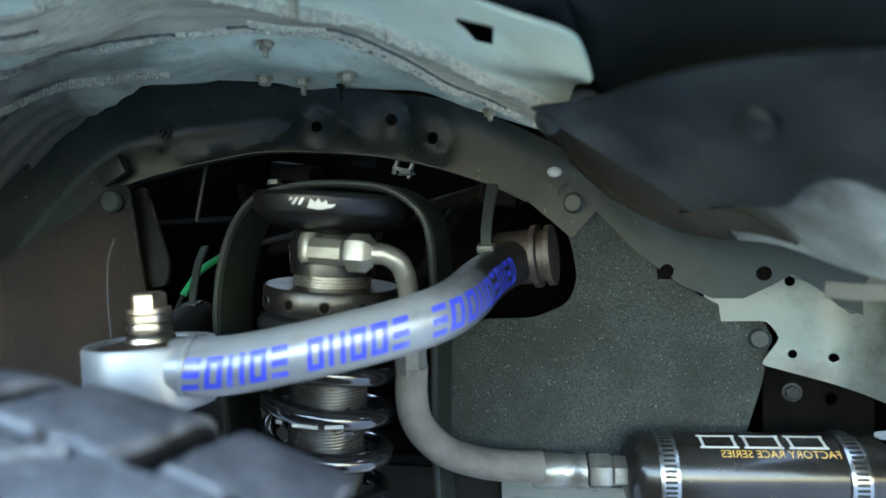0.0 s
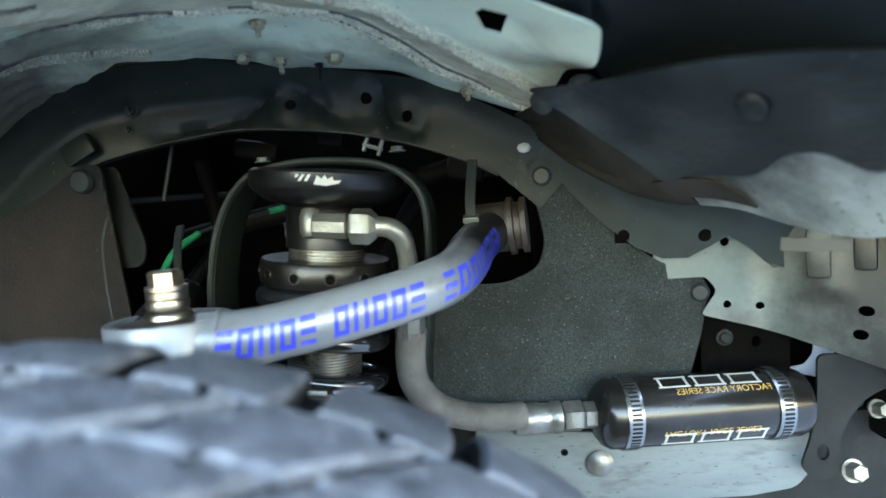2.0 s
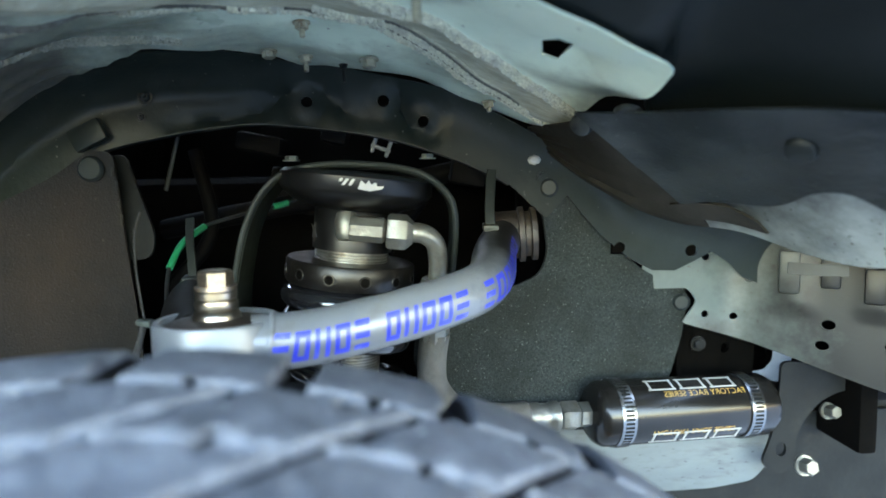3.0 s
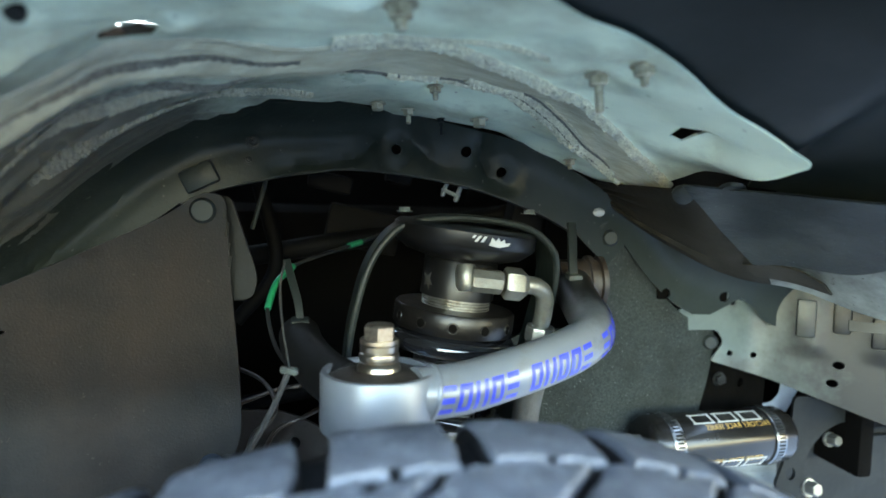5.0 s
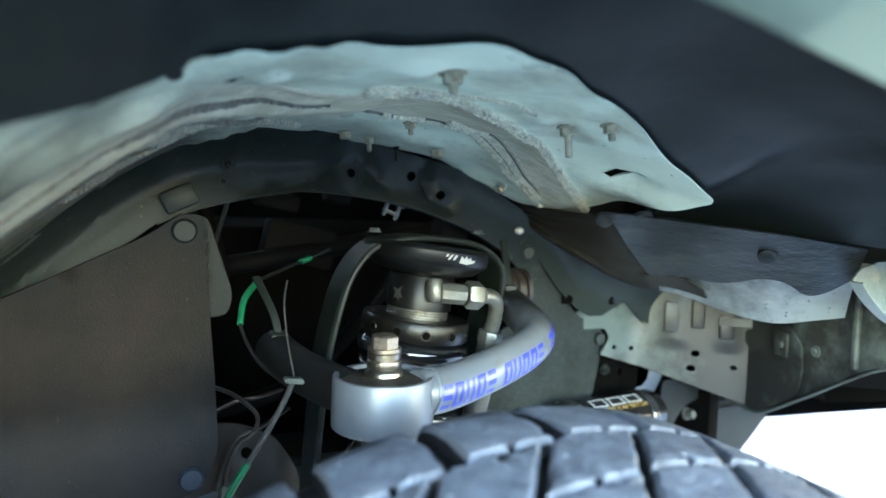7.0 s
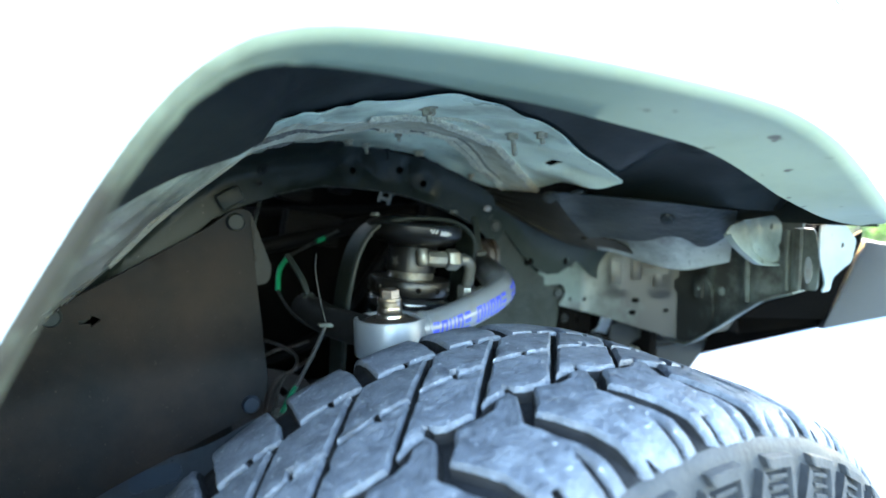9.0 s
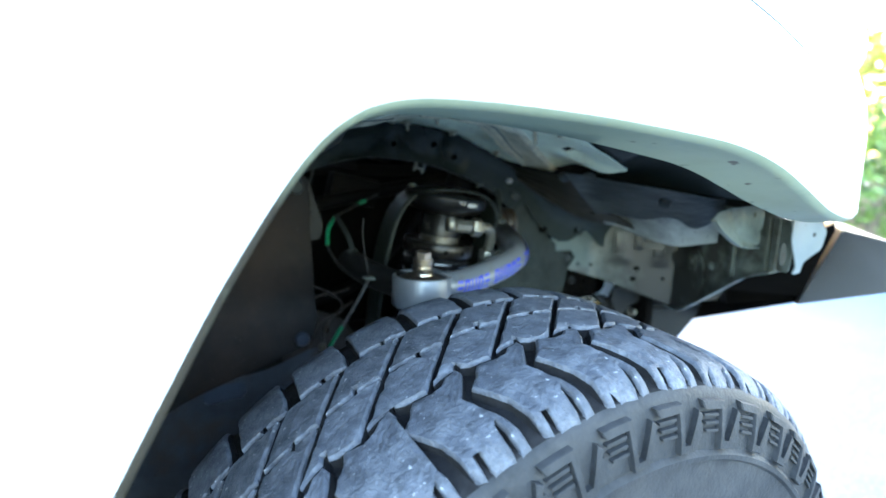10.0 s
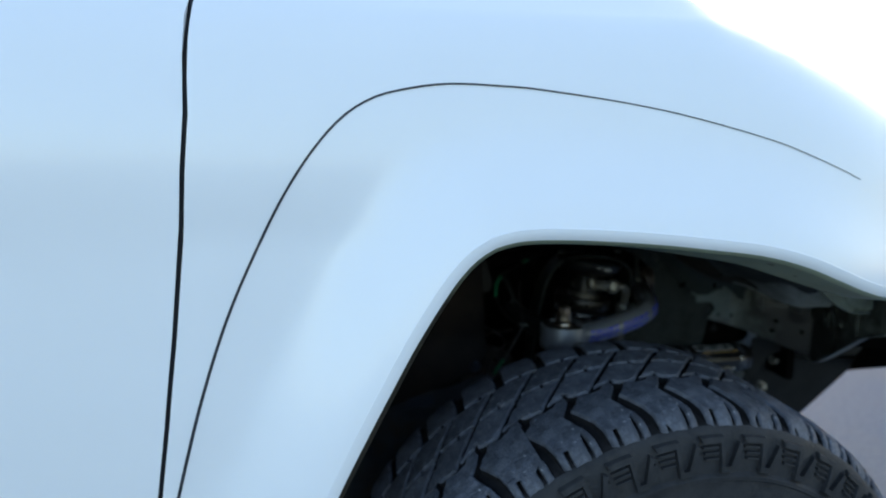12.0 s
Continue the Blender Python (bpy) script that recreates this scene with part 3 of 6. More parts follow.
part("door_seal", strap([(x - 0.003, body_point(x, z)[1] + 0.012, z) for x, z in DOOR_GAP], 0.03, 0.004, across=(1, 0, 0)), M["seal"], door, "black rubber door seal")


def hood_panel():
    def lift(x, y):
        t = (y + 0.02) / 0.8
        return (x, y, fender_top(x) - 0.004 + 0.05 * math.sin(min(1, max(0, t)) * math.pi / 2) - 0.02 * max(0, x - 0.2))
    return sheet([(-0.69, 0.012), (-0.09, 0.012), (0.2, 0.08), (0.33, 0.14), (0.42, 0.4), (0.45, 0.8), (0.45, 1.5), (-0.69, 1.5)], lift, 0.0012, step=0.05)


part("hood", hood_panel(), M["paint"], truck, "glossy white hood")


bay = thing("engine_bay", "engine bay behind the suspension, closed by added near-black walls", "engine bay", kind="structure")
# unseen walls added to keep sky and sun out of the bay
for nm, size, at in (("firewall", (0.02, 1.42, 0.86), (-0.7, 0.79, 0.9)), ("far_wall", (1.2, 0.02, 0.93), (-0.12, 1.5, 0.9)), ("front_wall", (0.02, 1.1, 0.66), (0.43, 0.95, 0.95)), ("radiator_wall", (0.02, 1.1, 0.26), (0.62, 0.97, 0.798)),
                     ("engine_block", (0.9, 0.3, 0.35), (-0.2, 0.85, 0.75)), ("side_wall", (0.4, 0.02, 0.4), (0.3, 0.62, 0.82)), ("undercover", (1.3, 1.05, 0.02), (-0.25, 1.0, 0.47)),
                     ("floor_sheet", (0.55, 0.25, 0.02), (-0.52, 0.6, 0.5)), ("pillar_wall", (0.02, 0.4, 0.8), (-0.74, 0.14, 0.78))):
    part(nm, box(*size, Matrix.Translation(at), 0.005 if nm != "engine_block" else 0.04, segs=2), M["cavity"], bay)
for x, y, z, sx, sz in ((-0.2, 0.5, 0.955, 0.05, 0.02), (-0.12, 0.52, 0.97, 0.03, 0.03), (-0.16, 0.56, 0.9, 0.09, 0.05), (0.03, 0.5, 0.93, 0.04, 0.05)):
    part("box_cover", box(sx, 0.04, sz, Matrix.Translation((x, y, z)) @ Matrix.Rotation(0.2, 4, "Y"), 0.006, segs=2), M["bay_parts"], bay)
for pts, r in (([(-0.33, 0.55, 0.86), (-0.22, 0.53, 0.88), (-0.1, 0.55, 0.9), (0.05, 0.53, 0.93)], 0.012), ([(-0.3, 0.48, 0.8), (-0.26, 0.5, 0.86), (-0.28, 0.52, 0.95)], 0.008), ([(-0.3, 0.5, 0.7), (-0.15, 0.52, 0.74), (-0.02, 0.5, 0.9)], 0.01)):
    part("pipe", sweep(pts, r, 24, 10), M["bay_parts"], bay)
part("vent_tube", sweep([(-0.258, 0.42, 0.972), (-0.265, 0.42, 0.945), (-0.276, 0.42, 0.905)], 0.0022, 12, 8), M["arch_mid"], bay, "thin grey tube")
tab_m = Matrix.Translation((-0.066, 0.468, 0.95)) @ Matrix.Rotation(0.35, 4, "Y")
clip_bm = box(0.03, 0.004, 0.005, tab_m @ Matrix.Translation((0, 0, 0.009)), 0.001)
for cx, cz, wx, wz in ((-0.008, 0.0, 0.004, 0.022), (0.008, -0.002, 0.004, 0.018), (0.0, -0.004, 0.022, 0.004)):
    box(wx, 0.005, wz, tab_m @ Matrix.Translation((cx, 0, cz)), 0.001, clip_bm)
part("pale_clip", clip_bm, M["hook"], bay, "pale plastic wiring clip")


def headlight():
    m = frame_of((0.385, 0.08, 1.15), (1, -0.35, 0.2), (0, 1, 0))
    return lathe([(0, 0.03), (0.07, 0.022), (0.1, 0.0), (0.1, -0.05), (0, -0.05)], m @ Matrix.Diagonal((1.0, 0.6, 1, 1)), 28)


part("headlight", headlight(), M["glass_lamp"], truck, "clear headlight lens")

# ---- wheel arch inside ----
ARCH_Y = [(-0.62, 0.33), (-0.5, 0.345), (-0.3, 0.36), (-0.2, 0.395), (-0.12, 0.42), (0.09, 0.421), (0.2, 0.436), (0.28, 0.442), (0.4, 0.445)]
ARCH_TOP = [(-0.6, 0.74), (-0.506, 0.845), (-0.464, 0.879), (-0.42, 0.923), (-0.361, 0.976), (-0.314, 1.005), (-0.251, 1.019), (-0.172, 1.025), (-0.114, 1.022), (-0.053, 1.012), (0.01, 0.997), (0.063, 0.968), (0.142, 0.93), (0.195, 0.878), (0.25, 0.853), (0.29, 0.838)]
ARCH_LOW = [(0.29, 0.825), (0.25, 0.815), (0.21, 0.812), (0.14, 0.83), (0.1, 0.87), (0.062, 0.906), (0.021, 0.927), (-0.045, 0.95), (-0.108, 0.962), (-0.18, 0.967), (-0.227, 0.961), (-0.26, 0.954), (-0.301, 0.943), (-0.33, 0.93), (-0.42, 0.86), (-0.52, 0.78), (-0.6, 0.7)]


ARCH_HOLES = [(-0.135, 0.988, 0.0055), (-0.061, 0.989, 0.006), (-0.022, 0.969, 0.0055), (0.179, 0.838, 0.006), (0.257, 0.833, 0.0065)]


PRESSED = [[(-0.043, 1.006), (-0.045, 0.987), (-0.038, 0.967), (-0.013, 0.955)], [(-0.12, 1.006), (-0.106, 0.985), (-0.083, 0.969)], [(-0.25, 0.964), (-0.204, 0.971), (-0.175, 0.978), (-0.157, 0.996)]]


def bell(v, c, w):
    return math.exp(-((v - c) / w) ** 2)


def line_gap(x, z, line):
    """Distance from a point to a broken line."""
    best, p = 1.0, Vector((x, z))
    for a, b in zip(line, line[1:]):
        a, b = Vector(a), Vector(b)
        t = max(0.0, min(1.0, (p - a).dot(b - a) / (b - a).length_squared))
        best = min(best, (p - a.lerp(b, t)).length)
    return best


def arch_at(x, z):
    y = smooth_table(ARCH_Y, x, 0.03)
    mid = lerp_table(ARCH_TOP, x)
    rib = 0.0025 * math.exp(-((z - mid + 0.03) / 0.014) ** 2) * max(0.0, min(1.0, (0.02 - x) / 0.05))
    edge = (0.008 + 0.04 * max(0.0, min(1.0, (-0.14 - x) / 0.05))) * max(0.0, 1 - (mid - z) / 0.03) ** 2
    stamp = sum(0.003 * math.exp(-((math.hypot(x - cx, (z - cz) * 0.8) - 0.017) / 0.0045) ** 2) for cx, cz, _ in ARCH_HOLES[:3])
    stamp += sum(0.006 * bell(line_gap(x, z, line), 0.0, 0.006) for line in PRESSED)
    return (x, y - edge + rib + stamp, z)


inner = thing("inner_fender", "dark painted inner fender apron with pale primer ledge", "inner fender", kind="structure")
APRON = [p for p in ARCH_TOP if p[0] < 0.1] + [(0.13, 0.932), (0.16, 0.915), (0.2, 0.905), (0.3, 0.89), (0.365, 0.87), (0.365, 0.81), (0.352, 0.799), (0.331, 0.796), (0.314, 0.803), (0.298, 0.819), (0.279, 0.832), (0.262, 0.822), (0.24, 0.812), (0.215, 0.813), (0.19, 0.826), (0.157, 0.853), (0.138, 0.874), (0.122, 0.893)] + [p for p in ARCH_LOW if p[0] < 0.105]
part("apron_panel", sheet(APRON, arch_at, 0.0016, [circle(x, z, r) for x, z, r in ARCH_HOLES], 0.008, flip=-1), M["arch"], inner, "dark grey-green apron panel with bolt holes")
# near-black boxes added so that the apron's holes look deep and shaded
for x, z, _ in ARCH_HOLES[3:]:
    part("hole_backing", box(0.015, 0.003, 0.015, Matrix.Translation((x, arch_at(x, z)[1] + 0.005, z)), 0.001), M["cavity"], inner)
RIM = [(x, arch_at(x, z)[1] + 0.004, z - 0.001) for x, z in ARCH_LOW if -0.34 < x < 0.07]
part("lower_flange", strap(RIM, 0.012, 0.0018, 60, (0, 1, 0)), M["arch_mid"], inner, "slightly lighter lower flange of the apron")
part("clip_bump", box(0.03, 0.01, 0.02, Matrix.Translation((-0.312, 0.35, 0.953)) @ Matrix.Rotation(-0.45, 4, "Y"), 0.003, segs=2), M["arch"], inner)

LEDGE_Z = [(-0.62, 0.72), (-0.506, 0.85), (-0.464, 0.884), (-0.42, 0.925), (-0.361, 0.978), (-0.314, 1.007), (-0.25, 1.026), (-0.166, 1.038), (-0.116, 1.036), (-0.068, 1.028), (-0.02, 1.02), (0.03, 1.0), (0.064, 0.987), (0.115, 0.966), (0.16, 0.945)]


FOLD = [(-0.62, 0.14), (-0.4, 0.14), (-0.36, 0.145), (-0.334, 0.145), (-0.3, 0.165), (-0.237, 0.2), (-0.15, 0.212), (-0.085, 0.217), (-0.03, 0.252), (0.046, 0.308), (0.12, 0.36)]


SKIN_Z = [(-0.62, 0.775), (-0.6, 0.8), (-0.5, 0.9), (-0.44, 0.945), (-0.4, 0.969), (-0.357, 0.984), (-0.33, 0.998), (-0.313, 1.009), (-0.265, 1.02), (-0.22, 1.024)]
BOLTS = [(-0.116, 0.293, 0.009, 0.006), (-0.068, 0.336, 0.011, 0.0), (-0.158, 0.364, 0.01, 0.0), (-0.128, 0.378, 0.009, 0.008), (0.039, 0.385, 0.009, 0.004), (-0.028, 0.168, 0.0115, 0.018), (-0.017, 0.127, 0.011, 0.006), (-0.166, 0.1, 0.012, 0.006)]


def soft(v, c, w):
    return 1 / (1 + math.exp(-max(-40.0, min(40.0, (v - c) / w))))


def ledge_at(x, y):
    z = smooth_table(LEDGE_Z, x, 0.012)
    left = max(0.0, min(1.0, (-0.14 - x) / 0.14))
    v = y - smooth_table(FOLD, x, 0.02)
    far = max(0.0, min(1.0, (-0.2 - x) / 0.08))
    band = -0.0035 * (1 - far) * (soft(v, -0.036, 0.0025) - soft(v, 0.042, 0.0025))
    step_up = 0.006 * far * (soft(v, -0.054, 0.003) - soft(v, -0.013, 0.002))
    lean = v + 0.35 * (x + 0.3)
    folds = left * (-0.0075 * bell(v, 0.003, 0.013) - 0.007 * bell(lean, 0.045, 0.012) - 0.006 * bell(lean, 0.088, 0.014) + 0.004 * bell(lean, 0.066, 0.006) + 0.004 * bell(v, 0.024, 0.005) + 0.0012 * math.sin(v * 420 + 2.0 * math.sin(x * 35)))
    ridge = -0.008 * bell(v, -0.066, 0.0065) * soft(-x, 0.328, 0.005) * soft(x, -0.385, 0.006)
    low = -0.013 * max(0.0, min(1.0, (y - 0.27) / 0.07))
    outer = 0.008 * left * max(0.0, min(1.0, (0.12 - y) / 0.07))
    rise = max(0.0, min(1.0, (-0.31 - x) / 0.03)) * max(0.0, min(1.2, (0.06 - y) / 0.055))
    lift = (lerp_table(SKIN_Z, x) + 0.009 - z - outer) * rise
    dent = 0.006 * bell(x, -0.301, 0.018) * bell(y, 0.114, 0.014) - 0.006 * bell(x, -0.274, 0.012) * bell(y, 0.108, 0.01) - 0.005 * bell(x, -0.335, 0.014) * bell(y, 0.1, 0.009)
    cup = 0.008 * bell(x, 0.075, 0.018) * bell(y, 0.205, 0.02) + 0.01 * bell(x, -0.327, 0.005) * bell(y, 0.058, 0.005)
    cup += sum(0.005 * bell(x, bx, 0.015) * bell(y, by + 0.006, 0.011) - 0.003 * bell(x, bx - 0.02, 0.014) * bell(y, by, 0.012) for bx, by, _, _ in BOLTS if by < 0.3)
    wave = 0.003 * math.sin(x * 31) * math.sin(y * 40) + 0.0015 * math.sin(x * 63 + 1) * math.sin(y * 71 + x * 20)
    return (x, y, z + band + step_up + folds + ridge + low + outer + lift + dent + cup + wave * (1 - min(1.0, rise)))


def ledge_sheet():
    outline = [(-0.6, 0.002), (-0.5, 0.002), (-0.42, 0.002), (-0.36, 0.002), (-0.346, 0.008), (-0.336, 0.022), (-0.326, 0.038), (-0.312, 0.045), (-0.27, 0.05), (-0.22, 0.052), (-0.158, 0.047), (-0.11, 0.057), (-0.05, 0.088), (0.02, 0.116), (0.075, 0.13), (0.11, 0.14), (0.12, 0.15), (0.124, 0.18),
               (0.126, 0.21), (0.124, 0.235), (0.114, 0.265), (0.108, 0.3), (0.1, 0.35), (0.09, 0.42), (0.0, 0.42), (-0.1, 0.418), (-0.14, 0.405), (-0.172, 0.372), (-0.2, 0.34), (-0.24, 0.318), (-0.3, 0.322), (-0.37, 0.328), (-0.42, 0.325), (-0.5, 0.31), (-0.6, 0.3)]
    return sheet(rounded(outline, 0.01, 2), ledge_at, 0.0015, [circle(0.064, 0.203, 0.0105, 6, 0.03), circle(-0.299, 0.118, 0.016, 16, 0.0135)], 0.0055, flip=-1)


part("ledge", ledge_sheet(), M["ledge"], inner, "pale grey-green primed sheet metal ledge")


ACROSS = [(-1, -0.0012), (-0.95, 0.6)] + [(-0.9 + 1.8 * k / 18, 0.85 + 0.15 * math.sin(k * 1.3)) for k in range(19)] + [(0.95, 0.6), (1, -0.0012)]


def sealer_strip(pts, wide, high, n=80):
    """A bead of brushed seam sealer under the ledge."""
    bm = bmesh.new()
    rng = random.Random(n)
    path = spline([(x, y, 0) for x, y in pts], n)
    loops = []
    for i, q in enumerate(path):
        d = (path[min(i + 1, n)] - path[max(i - 1, 0)]).normalized()
        s = Vector((-d.y, d.x, 0))
        w = (wide if wide < 0.02 else wide * (1 - 0.6 * max(0.0, min(1.0, (-0.2 - q.x) / 0.08)))) * (1 + (0.12 if wide < 0.02 else 0.02) * math.sin(i * 0.7) + (0.1 if wide < 0.02 else 0.015) * math.sin(i * 2.1)) * min(1, (n - i) / 5 + 0.4)
        loop = []
        for a, o in ACROSS:
            x, y = q.x + s.x * a * w, q.y + s.y * a * w
            rough = rng.uniform(0.45, 1.3) if wide < 0.02 else rng.uniform(0.85, 1.1)
            loop.append(bm.verts.new((x, y, ledge_at(x, y)[2] - (o * high * rough if o > 0 else o))))
        loops.append(loop)
    for a, b in zip(loops, loops[1:]):
        for k in range(len(ACROSS) - 1):
            bm.faces.new((a[k], a[k + 1], b[k + 1], b[k]))
    return bm


def fold_line(v0, x0, x1, n=14, drift=0.0):
    return [(x0 + (x1 - x0) * k / n, smooth_table(FOLD, x0 + (x1 - x0) * k / n, 0.02) + v0 + drift * k / n) for k in range(n + 1)]


part("sealer_band", sealer_strip([(x, y - 0.018 * max(0.0, min(1.0, (-0.2 - x) / 0.08))) for x, y in fold_line(0.003, -0.44, 0.105, 28)], 0.036, 0.0018, 140), M["band"], inner, "dull beige sealed band")
for pts, w, h in ((fold_line(-0.036, -0.2, 0.108), 0.0044, 0.0044), (fold_line(0.0412, -0.16, 0.1), 0.0062, 0.0046), (fold_line(0.027, -0.1, 0.07), 0.0044, 0.004), (fold_line(0.013, -0.03, 0.05), 0.0012, 0.002),
                  (fold_line(-0.044, -0.17, -0.066, drift=-0.03), 0.0016, 0.0028), (fold_line(0.05, -0.42, -0.17), 0.0035, 0.0025), (fold_line(0.1, -0.4, -0.215, drift=0.01), 0.005, 0.003)):
    part("seam_sealer", sealer_strip(pts, w, h, 190), M["sealer"], inner, "rough beige brushed seam sealer")
for pts, w in ((fold_line(0.0335, -0.12, 0.06), 0.0007), (fold_line(0.0195, -0.05, 0.06), 0.0006), (fold_line(-0.0125, -0.41, -0.22), 0.0012), (fold_line(0.036, -0.38, -0.15), 0.0008)):
    part("dirt_line", sealer_strip(pts, w, 0.003, 90), M["joint"], inner, "dark line along the sealed joint")
for x, y, a, st in BOLTS:
    z = ledge_at(x, y)[2]
    hex_bolt("bolt", (x, y, z - 0.003), (0.05, -0.1, -1), a, inner, M["rusty"], 0.55, 1.35, st, "rust-spotted hex bolt")
hex_bolt("bolt", (-0.095, 0.385, ledge_at(-0.095, 0.385)[2] - 0.003), (0.05, -0.1, -1), 0.006, inner, M["dark_grey"], 0.6, 1.2, 0.012, "dark threaded stud")
for x, y, z in ((-0.269, 0.362, 0.987), (-0.273, 0.366, 0.970)):
    hex_bolt("stud", (x, smooth_table(ARCH_Y, x, 0.03) - 0.004, z), (0.2, -1, 0.1), 0.0075 if z > 0.98 else 0.005, inner, M["arch_mid"], 0.6, 1.5, 0.004)


def clip_head(at, axis, r, material, parent, name="push_clip", label="", high=0.003):
    bm = lathe([(0, high), (r * 0.7, high * 0.95), (r * 0.93, high * 0.6), (r, 0), (r, -0.002), (0, -0.002)], frame_of(at, axis), 22)
    return part(name, bm, material, parent, label)


part("push_clip", lathe([(0, 0.003), (0.0035, 0.0028), (0.0055, 0.002), (0.0068, 0), (0.0068, -0.002), (0, -0.002)], frame_of((0.088, 0.419, 0.929), (0, -1, 0)) @ Matrix.Diagonal((1.0, 0.72, 1, 1)), ngon=8), M["white_print"], inner, "white plastic push clip")

clip_head((-0.328, 0.062, ledge_at(-0.328, 0.062)[2] - 0.003), (0.2, -0.6, -1), 0.0045, M["dark_grey"], inner, "plug", "small dark plug")
clip_head((0.122, 0.238, 0.951), (-0.3, -0.5, -1), 0.0105, M["liner"], inner, "plug", "dark oval plug")

# ---- dark underside of the fender ----
LEDGE_OUT = [(-0.62, 0.03), (-0.5, 0.03), (-0.42, 0.035), (-0.36, 0.04), (-0.32, 0.046), (-0.27, 0.05), (-0.22, 0.051), (-0.158, 0.047), (-0.11, 0.057), (-0.05, 0.088), (0.02, 0.116), (0.075, 0.13), (0.108, 0.14), (0.124, 0.24), (0.16, 0.2), (0.19, 0.14), (0.22, 0.095), (0.3, 0.075), (0.36, 0.1)]
LEDGE_OUT_Z = [(0.1, 0.975), (0.118, 0.965), (0.126, 0.954), (0.16, 0.946), (0.19, 0.938), (0.22, 0.933), (0.3, 0.925)]


def under_at(x, w):
    """From the arch lip (w = 0) up and over to the ledge's outer edge (w = 0.2)."""
    v = w / 0.2
    a = Vector((x, fender_y0(x) + (0.024 + 0.045 * lerp_table(LIP_WIDE, x)) * lerp_table(LIP_DEEP, x), lerp_table(ARCH_EDGE, x) + 0.001 - 0.0085 * lerp_table(LIP_HANG, x)))
    by = smooth_table(LEDGE_OUT, x, 0.006) + 0.008
    b = Vector((x, by, ledge_at(x, by)[2] + 0.002 if x < 0.1 else lerp_table(LEDGE_OUT_Z, x) + 0.003))
    k = max(0.0, min(1.0, (-0.314 - x) / 0.03))
    b = b.lerp(Vector((x, 0.004, lerp_table(SKIN_Z, x))), k * k * (3 - 2 * k))
    if k > 0:
        b.z = min(b.z, ledge_at(x, b.y)[2] + 0.002 - 0.006 * min(1.0, k * 2))
    p = a.lerp(b, v)
    p.z += lerp_table([(-0.5, 0.02), (-0.4, 0.02), (-0.33, 0.025), (-0.25, 0.04), (-0.18, 0.055)], x) * math.sin(math.pi * v ** 0.75) + 0.004 * math.sin(x * 25 + v * 9) * v * (1 - v) * 4
    return p


part("fender_inner_skin", sheet([(-0.61, 0), (0.352, 0), (0.352, 0.2), (-0.61, 0.2)], under_at, 0.0015, step=0.018, flip=-1), M["fender_under"], inner, "dark inside of the fender")

# cover and panel added to stop sky showing through the gaps
part("upper_shelf", box(0.85, 0.46, 0.01, Matrix.Translation((-0.235, 0.22, 1.12)), 0.002), M["cavity"], inner, "dark cover added above the ledge to keep sky out")
part("closing_panel", sheet([(-0.024, 0.912), (0.47, 0.912), (0.47, 1.12), (0.03, 1.12), (-0.008, 1.04)], lambda y, z: (0.345, y, z), 0.003, step=0.05), M["fender_under"], inner, "dark panel added to close the gap behind the headlight")
# near-black boxes added above the ledge's holes to keep them dark
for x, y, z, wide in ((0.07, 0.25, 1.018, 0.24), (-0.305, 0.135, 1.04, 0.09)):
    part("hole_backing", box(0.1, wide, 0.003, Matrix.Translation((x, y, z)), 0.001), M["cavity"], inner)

# ---- front wall of the wheel arch ----
liner = thing("front_liner", "dusty dark plastic front wheel arch liner", "wheel liner", kind="structure")
WALL_TOP = [(0.082, 0.42, 0.962), (0.092, 0.35, 0.957), (0.1, 0.272, 0.952), (0.126, 0.246, 0.948), (0.16, 0.19, 0.942), (0.19, 0.135, 0.935), (0.225, 0.11, 0.93), (0.275, 0.105, 0.925)]
WALL_LOW = [(0.1, 0.43, 0.94), (0.118, 0.4, 0.92), (0.14, 0.365, 0.9), (0.165, 0.335, 0.881), (0.195, 0.318, 0.87), (0.23, 0.29, 0.864), (0.258, 0.25, 0.85), (0.28, 0.2, 0.843), (0.289, 0.155, 0.854), (0.296, 0.13, 0.861)]
TOP_C, LOW_C = spline(WALL_TOP, 100), spline(WALL_LOW, 100)


def wall_at(u, w, out=0.0):
    """u: 0 to 0.4 from the apron outwards; w: 0 at the top to 0.08 at the lower edge."""
    i = max(0.0, min(99.99, u / 0.4 * 100))
    k = int(i)
    a, b = TOP_C[k].lerp(TOP_C[k + 1], i - k), LOW_C[k].lerp(LOW_C[k + 1], i - k)
    v = w / 0.08
    p = a.lerp(b, v)
    bulge = 0.012 * math.sin(math.pi * max(0, min(1, v))) + 0.004 * math.sin(u * 60) * v
    return p + Vector((-0.7, -0.7, -0.1)) * (out - bulge * 0.4)


part("wall_step", sheet([(0.0, 0.0), (0.19, 0.0), (0.195, 0.08), (0.0, 0.08)], lambda u, w: wall_at(u, w, 0.004 * math.sin(w * 190) ** 2), 0.0015, step=0.008), M["step"], liner, "brown-grey dirty pressed step")
part("pale_sheet", sheet([(0.18, 0.02), (0.395, 0.02), (0.395, 0.08), (0.18, 0.08)], lambda u, w: wall_at(u, w), 0.0015, step=0.01), M["ledge_dirty2"], liner, "pale primed sheet with dark dirt at one end")
WAVE = spline([(0.185, 0.061, 0), (0.22, 0.054, 0), (0.268, 0.047, 0), (0.298, 0.036, 0), (0.322, 0.035, 0), (0.345, 0.046, 0), (0.366, 0.043, 0), (0.39, 0.028, 0)], 40)
